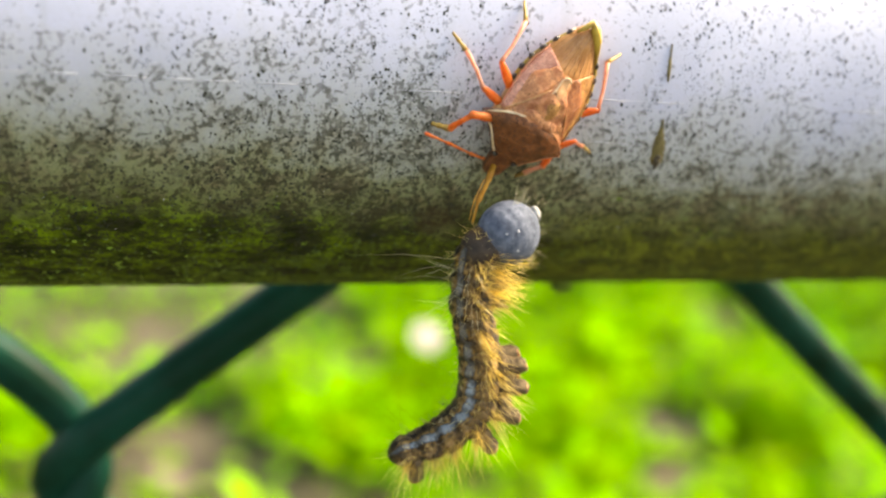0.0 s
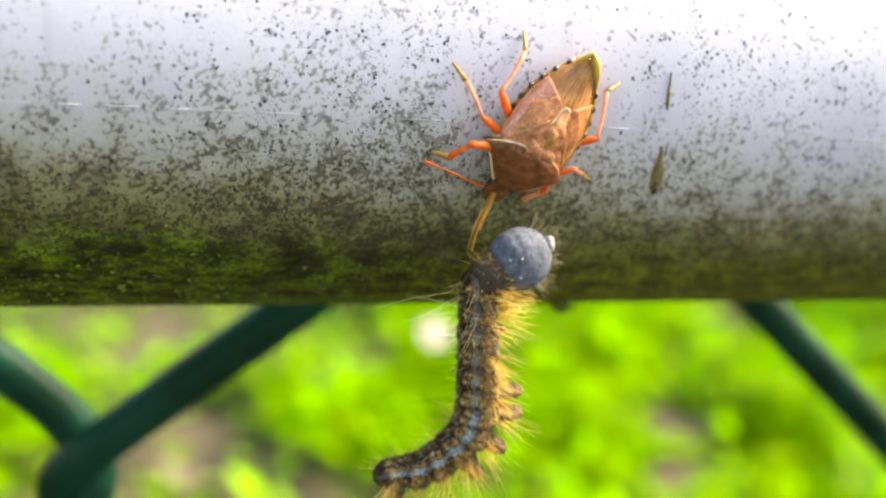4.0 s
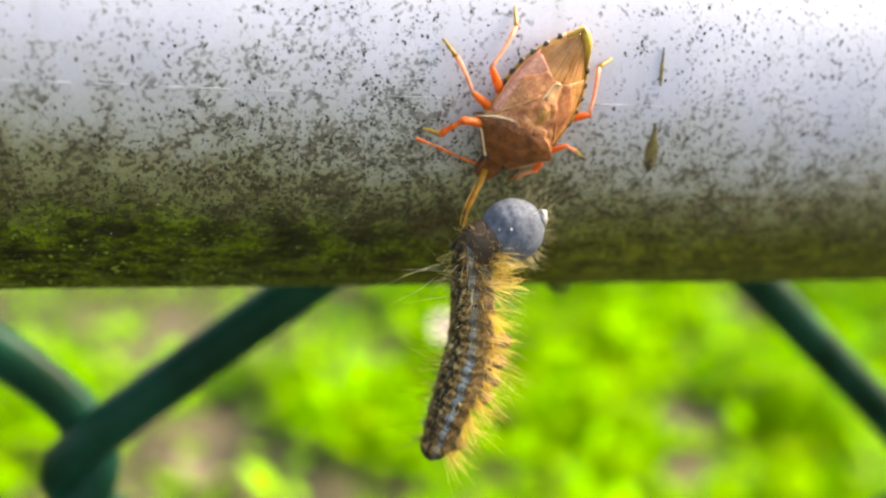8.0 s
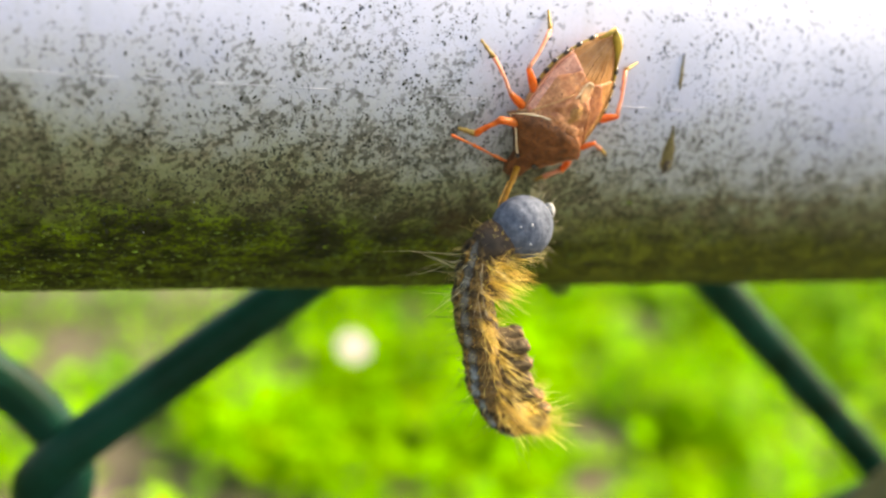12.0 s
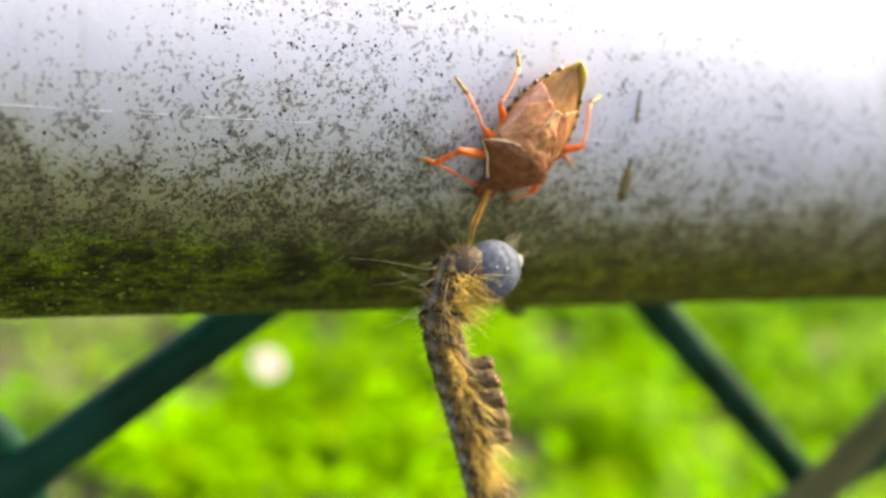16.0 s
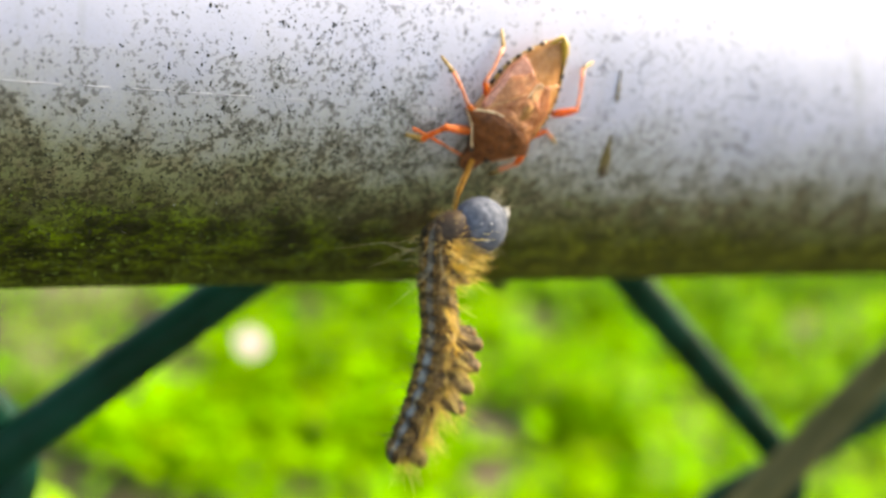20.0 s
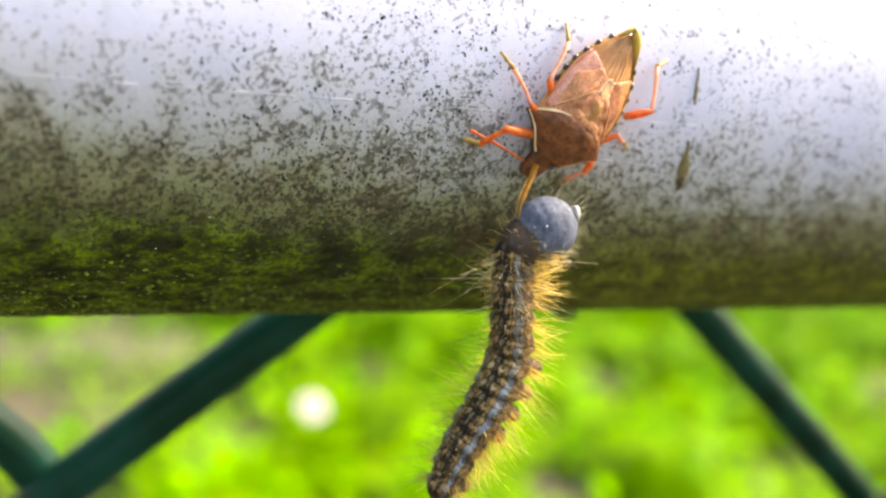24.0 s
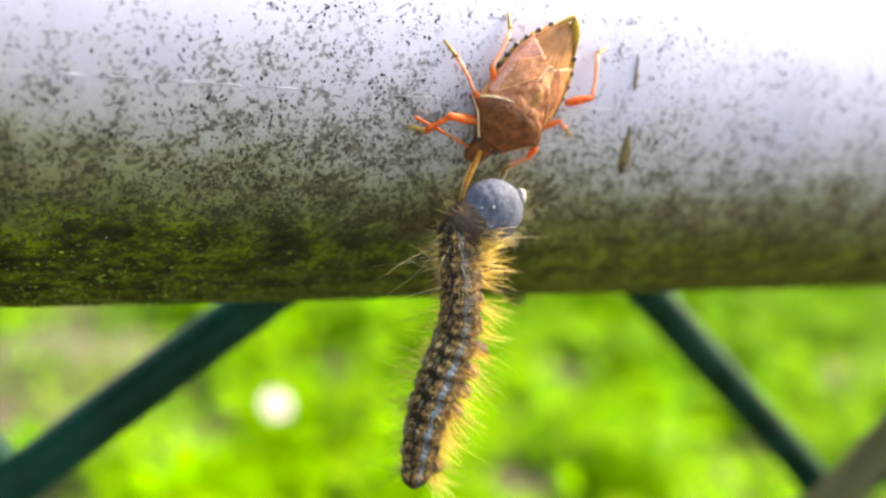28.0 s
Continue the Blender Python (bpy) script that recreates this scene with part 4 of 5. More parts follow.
        part("swelling", bm, M_SCUT if f > -2 else M_KEEL_SHADED_WING, bug, "rosy swelling on the back shield" if f > -2 else "ochre lengthwise keel")
    bm = bmesh.new()
    tube(bm, [(x * MM, (f + 2.2) * MM, z * MM) for x, f, z in ((-1.6, -5.6, 1.35), (-1.1, -6.3, 1.5), (-0.6, -6.95, 1.65), (-0.05, -7.4, 1.75), (0.35, -7.62, 1.75), (0.62, -7.1, 1.7), (0.85, -6.7, 1.6))], [0.08 * MM, 0.17 * MM, 0.26 * MM, 0.30 * MM, 0.22 * MM, 0.16 * MM, 0.06 * MM], 10)
    part("tail_edge", bm, M_YELL, bug, "ochre tail edge")

    # pronotum with pointed shoulders
    PW = [(1.85, 0.95), (1.5, 1.28), (1.0, 1.75), (0.6, 2.15), (0.3, 2.58), (0.08, 3.0), (-0.12, 2.78), (-0.4, 2.4), (-0.68, 2.0), (-0.92, 1.45)]
    pw = lambda f: lerp_table(PW, f)
    pro = part("pronotum", slab(bmesh.new(), 1.85, -0.92, lambda f: -pw(f), lambda f: pw(f), 0.20, 0.55, 26, 16, 0.09), M_PRON, bug, "dark brown neck shield with pointed shoulders")
    # cream edges on the lit right side only; shade darkens the left ones' colour
    for s in (-1, 1):
        bm = bmesh.new()
        pts = [(s * pw(f) * MM, (f + 2.2) * MM, (shell_z(pw(f), f) + 0.10) * MM) for f in (1.85, 1.5, 1.1, 0.7, 0.35, 0.08)]
        tube(bm, pts, [0.09 * MM, 0.085 * MM, 0.08 * MM, 0.07 * MM, 0.06 * MM, 0.03 * MM], 6)
        part("pale_edge", bm, M_CREAM if s > 0 else M_SCUT, pro)
        bm = bmesh.new()
        pts = [(s * x * MM, (f + 2.2) * MM, (shell_z(x, f) + 0.17) * MM) for x, f in ((2.9, 0.0), (2.5, -0.32), (2.05, -0.62), (1.55, -0.84), (1.2, -0.93), (0.95, -1.08))]
        tube(bm, pts, [0.03 * MM, 0.07 * MM, 0.09 * MM, 0.06 * MM, 0.05 * MM, 0.02 * MM], 6)
        part("pale_edge", bm, M_CREAM if s > 0 else M_SCUT, pro)

    # head, eyes, feeler, beak
    HW = [(3.35, 0.30), (2.9, 0.58), (2.4, 0.66), (1.9, 0.74), (1.4, 0.95)]
    hw = lambda f: lerp_table(HW, f)
    head = part("head", slab(bmesh.new(), 3.35, 1.4, lambda f: -hw(f), lambda f: hw(f), -0.12, 0.7, 10, 8, 0.05), M_PRON, bug, "small dark brown head")
    for s in (-1, 1):
        bm = bmesh.new()
        bmesh.ops.create_uvsphere(bm, u_segments=12, v_segments=8, radius=0.17 * MM)
        e = part("eye", bm, M_BLACK, head)
        e.location = (s * 0.74 * MM, 4.2 * MM, 1.2 * MM)

    def rp(u, v, h):
        return back @ on_rail(u * MM, v * MM, h * MM)

    bm = bmesh.new()
    feeler = [rp(21.9, -5.3, 1.0), rp(20.8, -4.85, 1.2), rp(19.3, -4.3, 1.0), rp(17.9, -3.85, 0.8)]
    along = [feeler[0]]
    thick = [0.08 * MM]
    for q0, q1 in zip(feeler, feeler[1:]):
        along += [q0.lerp(q1, 0.15), q0.lerp(q1, 0.75), q0.lerp(q1, 0.95), q1]
        thick += [0.065 * MM, 0.10 * MM, 0.11 * MM, 0.05 * MM]
    tube(bm, along, thick, 8)
    part("antenna", bm, M_LEG, bug, "thin jointed reddish feeler")
    beak = []
    for x, z in ((22.15, -5.6), (21.7, -6.5), (21.0, -7.6), (20.6, -8.7)):
        beak.append(back @ Vector((x * MM, (-21.4 - 0.55 * (-5.6 - z)) * MM, H + z * MM)))
    bm = bmesh.new()
    tube(bm, [beak[0], beak[0].lerp(beak[1], 0.9), beak[0].lerp(beak[1], 1.05), beak[1].lerp(beak[2], 0.95), beak[1].lerp(beak[2], 1.05), beak[3]], [0.20 * MM, 0.19 * MM, 0.13 * MM, 0.16 * MM, 0.10 * MM, 0.06 * MM], 10)
    part("beak", bm, M_BEAK, bug, "ochre sucking beak")
    bm = bmesh.new()
    tube(bm, [q + Vector((0.00030, 0, 0.00005)) for q in beak[1:]], [0.035 * MM, 0.035 * MM, 0.02 * MM], 6)
    part("stylet", bm, M_BEAK, bug)

    # legs: thigh, shin, foot
    def leg(points, radii=(0.24, 0.28, 0.14, 0.13, 0.10), shin_mat=None):
        p0, p1, p2, p3 = [rp(*q) for q in points]
        r0, r1, r2, r3, r4 = [r * MM for r in radii]
        bm = bmesh.new()
        tube(bm, [p0, p0.lerp(p1, 0.3), p0.lerp(p1, 0.6), p0.lerp(p1, 0.85), p1, p1 + (p1 - p0).normalized() * r2], [r0 * 0.8, r1, r1 * 0.97, r1 * 0.75, r2 * 1.15, r2 * 0.4], 12)
        thigh = part("leg", bm, M_LEG, bug, "bright orange leg")
        bm = bmesh.new()
        bow = (p2 - p0).cross(Vector((0, 0, 1))).normalized() * 0.05 * MM
        tube(bm, [p1, p1.lerp(p2, 0.12), p1.lerp(p2, 0.4) + bow + Vector((0, 0, 0.06 * MM)), p1.lerp(p2, 0.75) + bow, p2], [r2 * 1.1, r3 * 0.95, r3 * 0.85, r3 * 1.0, r3 * 1.2], 10)
        part("shin", bm, shin_mat or M_LEGP, thigh, "orange shin" if shin_mat else "pale rosy shin")
        bm = bmesh.new()
        tube(bm, [p2, p2.lerp(p3, 0.3), p2.lerp(p3, 0.36), p2.lerp(p3, 0.62), p2.lerp(p3, 0.68), p3], [r3 * 1.2, r4 * 1.35, r4 * 1.0, r4 * 1.3, r4 * 0.95, r4 * 0.8], 8)
        part("foot", bm, M_FOOT, thigh, "ochre foot")
        return thigh

    legs = {
        "mid_right": leg([(22.6, -2.0, 1.0), (20.85, -0.8, 1.6), (19.9, 1.05, 0.6), (19.12, 2.0, 0.12)]),
        "hind_right": leg([(23.1, -1.4, 1.0), (21.8, 0.64, 1.6), (23.5, 2.9, 0.5), (23.48, 4.1, 0.12)]),
        "front_right": leg([(22.9, -2.7, 1.1), (20.37, -2.3, 1.8), (19.48, -3.61, 0.6), (18.42, -3.49, 0.12)], (0.25, 0.31, 0.22, 0.19, 0.13), M_LEG),
        "hind_left": leg([(26.9, -2.3, 1.0), (28.5, -1.8, 1.5), (29.1, 0.85, 0.5), (30.1, 1.35, 0.12)]),
        "mid_left": leg([(26.4, -4.4, 1.0), (27.5, -3.85, 1.2), (28.4, -4.4, 0.6), (29.3, -5.1, 0.12)], (0.18, 0.2, 0.13, 0.12, 0.085)),
        "front_left": leg([(26.2, -4.9, 1.0), (25.9, -5.7, 0.9), (25.0, -6.5, 0.5), (24.6, -7.0, 0.15)], (0.2, 0.24, 0.2, 0.16, 0.1)),
    }
    return bug, legs


# ---- caterpillar ----
N_SEG = 12
SEG_R = [1.16, 1.28, 1.34, 1.35, 1.39, 1.43, 1.46, 1.45, 1.40, 1.31, 1.18, 1.0]


def build_caterpillar():
    """x of each segment points to its back, z to its tail; the bristles are parts of their segment."""
    root = tagged(new("caterpillar"), "hairy striped caterpillar with a blue-grey head, hanging from the bug's beak", "caterpillar")
    root.location = (0, 0, H)
    rng = random.Random(21)
    segs = []
    for i in range(N_SEG):
        r = SEG_R[i] * MM
        ln = 1.55 * MM
        bm = bmesh.new()
        prof = [(0.90, 0.30), (0.72, 0.66), (0.54, 0.86), (0.44, 0.93), (0.34, 0.985), (0.20, 1.02), (0.08, 1.005)]
        prof = [(-ln * q, r * w) for q, w in prof] + [(0.0, r * 0.965)] + [(ln * q, r * w) for q, w in prof[::-1]]
        lathe(bm, prof, 40, (1.0, 0.94), 0.09, i * 3.7)
        # a soft fold swells along each side, the belly is flat
        for v in bm.verts:
            ang = math.degrees(math.atan2(abs(v.co.y), v.co.x))
            near = max(0.0, 1 - (v.co.z / (0.75 * MM)) ** 2)
            grow = 1 + 0.16 * near * math.exp(-((ang - 112) / 17) ** 2) - 0.07 * math.exp(-((ang - 180) / 40) ** 2) + 0.035 * noise.noise(v.co * 2600 + Vector((i, 0, 0)))
            v.co.x *= grow
            v.co.y *= grow
        seg = part("segment", bm, M_CAT if i > 5 else M_CATF, root, "striped body segment with a blue side band")
        # warts that carry the bristles
        for s in (-1, 1):
            for ang in (108,):
                bm = bmesh.new()
                bmesh.ops.create_icosphere(bm, subdivisions=2, radius=0.2 * MM)
                for v in bm.verts:
                    v.co *= 1 + 0.25 * noise.noise(v.co * 9000 + Vector((i, ang, s)))
                w = part("wart", bm, M_NECK if ang < 60 else M_PROLEG, seg)
                w.location = (r * 0.92 * math.cos(radians(ang)), s * r * 0.88 * math.sin(radians(ang)), 0.1 * MM * s)

        def bristles(name, material, count, a0, a1, l0, l1, rad, lean):
            bm = bmesh.new()
            for _ in range(count):
                s = rng.choice((-1, 1))
                a = radians(rng.uniform(a0, a1))
                d = Vector((math.cos(a), s * math.sin(a), 0))
                z = rng.uniform(-0.6, 0.6) * MM
                base = Vector((d.x * r * 0.95, d.y * r * 0.9, z))
                way = (d + Vector((rng.uniform(-0.35, 0.35), rng.uniform(-0.35, 0.35), lean + rng.uniform(-0.5, 0.5)))).normalized()
                spike(bm, base, base + way * rng.uniform(l0, l1) * MM, rad * MM, rng.uniform(-0.08, 0.08) * MM)
            part(name, bm, material, seg)

        def tufts(name, material, roots, each, a0, a1, l0, l1, rad, lean):
            """Bristles in tufts that fan out from a common root."""
            bm = bmesh.new()
            for k in range(roots):
                s = (-1, 1)[k % 2]
                a = radians(rng.uniform(a0, a1))
                d = Vector((math.cos(a), s * math.sin(a), 0))
                z = rng.uniform(-0.55, 0.55) * MM
                swing = Vector((rng.uniform(-0.3, 0.3), rng.uniform(-0.3, 0.3), lean + rng.uniform(-0.4, 0.4)))
                for _ in range(each):
                    base = Vector((d.x * r * 0.95, d.y * r * 0.9, z)) + Vector((rng.uniform(-0.2, 0.2), rng.uniform(-0.2, 0.2), rng.uniform(-0.3, 0.3))) * MM
                    way = (d + swing + Vector((rng.uniform(-0.4, 0.4), rng.uniform(-0.4, 0.4), rng.uniform(-0.4, 0.4)))).normalized()
                    spike(bm, base, base + way * rng.uniform(l0, l1) * MM, rad * MM, rng.uniform(-0.12, 0.12) * MM)
            part(name, bm, material, seg)

        late = max(0, i - 6) / 5
        tufts("yellow_bristles", M_HAIRY, 9, 9, 92, 134, 0.7, (2.9, 3.7, 3.1)[(i > 5) + (i > 9)], 0.0145, (0.22 + 0.5 * late) if i > 1 else 0.05)
        if i >= 8:
            tufts("tail_bristles", M_HAIRY, 7, 8, 98, 165, 1.0, 3.1, 0.014, 0.95)
        bristles("dark_bristles", M_HAIRD, 10, 0, 70, 0.6, 1.7, 0.013, 0.15)
        bristles("long_bristles", M_HAIRD if i > 2 else M_HAIRP, 5, 15, 110, 2.6, 5.2, 0.013, 0.1)
        bristles("orange_fuzz", M_HAIRY, 26 if i < 3 else 14, 12, 85, 0.3, 1.3 if i < 3 else 0.8, 0.012, 0.35)
        # legs
        if i in (0, 1, 2):
            for s in (-1, 1):
                bm = bmesh.new()
                tube(bm, [(-0.9 * r, s * 0.35 * r, 0), (-1.35 * r, s * 0.4 * r, 0.15 * MM), (-1.65 * r, s * 0.3 * r, 0.35 * MM)], [0.2 * MM, 0.15 * MM, 0.04 * MM], 7)
                part("leg", bm, M_NECK, seg)
        if i in (5, 6, 7, 8, 11):
            for s in (-1, 1):
                bm = bmesh.new()
                tube(bm, [(-0.55 * r, s * 0.45 * r, 0), (-0.95 * r, s * 0.55 * r, 0.03 * MM), (-1.25 * r, s * 0.6 * r, 0.08 * MM), (-1.5 * r, s * 0.62 * r, 0.12 * MM), (-1.72 * r, s * 0.60 * r, 0.15 * MM), (-1.86 * r, s * 0.56 * r, 0.16 * MM)],
                     [0.70 * MM, 0.64 * MM, 0.52 * MM, 0.56 * MM, 0.52 * MM, 0.30 * MM], 16)
                for v in bm.verts:
                    v.co *= 1 + 0.07 * noise.noise(v.co * 3800 + Vector((i, s, 0)))
                leg_ob = part("proleg", bm, M_PROLEG, seg, "stubby brown proleg")
                bm = bmesh.new()
                ring_pts = [(-1.80 * r + 0.05 * MM * math.sin(q * 0.9), (s * 0.58 * r) + 0.40 * MM * math.cos(q * 0.524), 0.15 * MM + 0.40 * MM * math.sin(q * 0.524)) for q in range(9)]
                tube(bm, ring_pts, [0.04 * MM] + [0.09 * MM] * 7 + [0.04 * MM], 6)
                part("hook_row", bm, M_TIP, leg_ob, "pale row of hooks")
        segs.append(seg)
    bm = bmesh.new()
    lathe(bm, [(-1.3 * MM, 0.5 * MM), (-1.0 * MM, 1.1 * MM), (-0.5 * MM, 1.38 * MM), (0, 1.45 * MM), (0.7 * MM, 1.38 * MM), (1.2 * MM, 1.1 * MM), (1.5 * MM, 0.5 * MM)], 24, (1, 1), 0.14, 9.0)
    neck = part("neck", bm, M_NECK, root, "dark wrinkled neck")
    bm = bmesh.new()
    for _ in range(95):
        a, z = rng.uniform(0, 6.28), rng.uniform(-0.6, 0.7) * MM
        d = Vector((math.cos(a), math.sin(a), rng.uniform(-0.5, 0.5))).normalized()
        b = Vector((math.cos(a) * 1.3 * MM, math.sin(a) * 1.3 * MM, z))
        spike(bm, b, b + d * rng.uniform(0.3, 1.3) * MM, 0.008 * MM)
    part("yellow_bristles", bm, M_HAIRY, neck)
    for host, count, l0, l1, spread in ((0, 4, 2.6, 7.6, 0.5), (1, 4, 2.4, 6.4, 0.5)):
        bm = bmesh.new()
        for _ in range(count):
            d = Vector((1.0, rng.uniform(-0.9, 1.1), rng.uniform(-0.2, 0.9) * spread)).normalized()
            spike(bm, d * 1.2 * MM, d * rng.uniform(l0, l1) * MM + Vector((0, 0, rng.uniform(0, 0.7) * MM)), 0.010 * MM, rng.uniform(-0.3, 0.3) * MM)
        part("pale_bristles", bm, M_HAIRP, segs[host])
    for host in (0, 1):
        bm = bmesh.new()
        for _ in range(95):
            d = Vector((-1.0, rng.uniform(-0.9, 0.5), rng.uniform(-0.25, 0.75))).normalized()
            b = Vector((-0.7, d.y * 0.9, rng.uniform(-0.5, 0.5))) * MM
            spike(bm, b, b + d * rng.uniform(1.2, 3.6) * MM, 0.022 * MM, rng.uniform(-0.15, 0.15) * MM)
        part("golden_fan", bm, M_HAIRY, segs[host])

    # head capsule: two rounded lobes with a shallow cleft
    bm = bmesh.new()
    bmesh.ops.create_uvsphere(bm, u_segments=40, v_segments=28, radius=1.97 * MM)
    for v in bm.verts:
        q = v.co / MM
        cleft = math.exp(-((q.x + 0.55) / 0.10) ** 2) * 0.025 * max(0.0, min(1.0, (q.z + 1.2)))
        v.co *= 1 - cleft
        v.co.x *= 1.0 + 0.02 * q.z
        v.co.y *= 0.93
    head = part("head", bm, M_HEAD, root, "round blue-grey head capsule")
    bm = bmesh.new()
    bmesh.ops.create_icosphere(bm, subdivisions=3, radius=0.50 * MM)
    for v in bm.verts:
        v.co.x *= 0.62
        v.co *= 1 + 0.2 * noise.noise(v.co * 4000)
    mouth = part("mouthparts", bm, M_MOUTH, head, "whitish mouthparts")
    mouth.location = (1.80 * MM, -0.35 * MM, 0.80 * MM)
    for k, (x, z) in enumerate(((-1.15, 0.62), (-0.5, 0.68), (-0.66, -0.5))):
        bm = bmesh.new()
        bmesh.ops.create_icosphere(bm, subdivisions=2, radius=0.075 * MM)
        e = part("eyelet", bm, M_EYELET, head)
        e.location = (x * MM, -math.sqrt(max(0.1, 1.93 ** 2 - x * x - z * z)) * 0.93 * MM, z * MM)
    bm = bmesh.new()
    for _ in range(110):
        a, b = rng.uniform(-1.4, 1.4), rng.uniform(-1.2, 1.2)
        d = Vector((math.cos(a) * math.cos(b), -abs(math.sin(a)) * 0.4 + 0.2, math.sin(b) - 0.2)).normalized()
        p0 = Vector((d.x * 1.9, d.y * 1.8, d.z * 1.9)) * MM
        spike(bm, p0, p0 + (d + Vector((0, 0, rng.uniform(-0.3, 0.3)))).normalized() * rng.uniform(0.4, 1.7) * MM, 0.0065 * MM)
    part("pale_bristles", bm, M_HAIRP, head)
    return segs, neck, head


build_ground()
build_weeds()
build_dry_patch(0.22, 2.55, 0.48, 0.17)
build_dry_patch(0.62, 2.52, 0.12, 0.06)
build_flower(0.579, 1.715, 0.21, 0.052)
for _x, _y, _s, _t in ((0.10, 1.53, 0.11, 20), (0.17, 1.50, 0.09, 130), (0.05, 1.58, 0.08, 250), (1.44, 1.75, 0.07, 60), (2.64, 2.13, 0.13, 75), (2.70, 2.19, 0.10, 200)):
    build_dead_leaf(_x, _y, 0.03, _s, _t, "curled pale brown dead leaf on bare soil")
for _x, _y, _s, _t in ((1.06, 1.62, 0.13, 35), (1.02, 1.57, 0.11, 120), (1.11, 1.60, 0.10, 280)):
    build_dead_leaf(_x, _y, 0.03, _s, _t, "dark brown rotting leaf on bare soil", M_ROT)
for _x, _y, _s, _t in ((1.32, 1.69, 0.11, 80), (1.37, 1.71, 0.08, 200)):
    build_dead_leaf(_x, _y, 0.04, _s, _t, "pale grey-green withered leaf lying among weeds", M_PALE)
build_fence()
build_stalk()
BUG, LEGS = build_bug()
SEGS, NECK, HEAD = build_caterpillar()


# ---- what moves ----
POSES = {}


def bend(t, roll, tail_roll, *mm):
    """The caterpillar at t: head, then six points down its middle line (x and height in mm from the rail's axis); roll and tail_roll turn its back to the viewer."""
    y = -23.4
    p = [Vector((mm[k], y, mm[k + 1])) for k in range(0, 14, 2)]
    head, line = p[0], p[1:]
    fine = []
    ext = [line[0] * 2 - line[1]] + line + [line[-1] * 2 - line[-2]]
    for a, b, c, d in zip(ext, ext[1:], ext[2:], ext[3:]):
        for k in range(12):
            q = k / 12
            fine.append(0.5 * (2 * b + (c - a) * q + (2 * a - 5 * b + 4 * c - d) * q * q + (3 * b - a - 3 * c + d) * q ** 3))
    fine.append(line[-1])
    run = [0.0]
    for a, b in zip(fine, fine[1:]):
        run.append(run[-1] + (b - a).length)

    def at(s):
        s = max(0.0, min(run[-1] - 1e-6, s))
        k = max(i for i in range(len(run)) if run[i] <= s)
        k = min(k, len(fine) - 2)
        return fine[k].lerp(fine[k + 1], (s - run[k]) / max(1e-9, run[k + 1] - run[k]))

    def frame_at(place, way, q=0.0):
        way = way.normalized()
        x = Vector((way.z, 0, -way.x)).normalized()
        m = Matrix((x, way.cross(x), way)).transposed().to_4x4()
        m = m @ Matrix.Rotation(radians(-roll - (tail_roll - roll) * q), 4, 'Z')
        m.translation = place * MM
        return m

    total = run[-1]
    for i in range(N_SEG):
        s = total * (i + 0.35) / (N_SEG - 0.3)
        POSES.setdefault(i, []).append((t, frame_at(at(s), at(s + 0.7) - at(s - 0.7), min(1.0, i / 7))))
    nk = head.lerp(line[0], 0.62)
    POSES.setdefault("neck", []).append((t, frame_at(nk, (line[0] - head) * 0.7 + Vector((0, 0, -0.8)))))
    lean = math.degrees(math.atan2(head.x - line[0].x, head.z - line[0].z + 1.0)) - 62
    m = Matrix.Rotation(radians(lean * 0.6), 4, 'Y') @ Matrix.Rotation(radians((25 - roll) * 0.5), 4, 'Z')
    m.translation = head * MM
    POSES.setdefault("head", []).append((t, m))


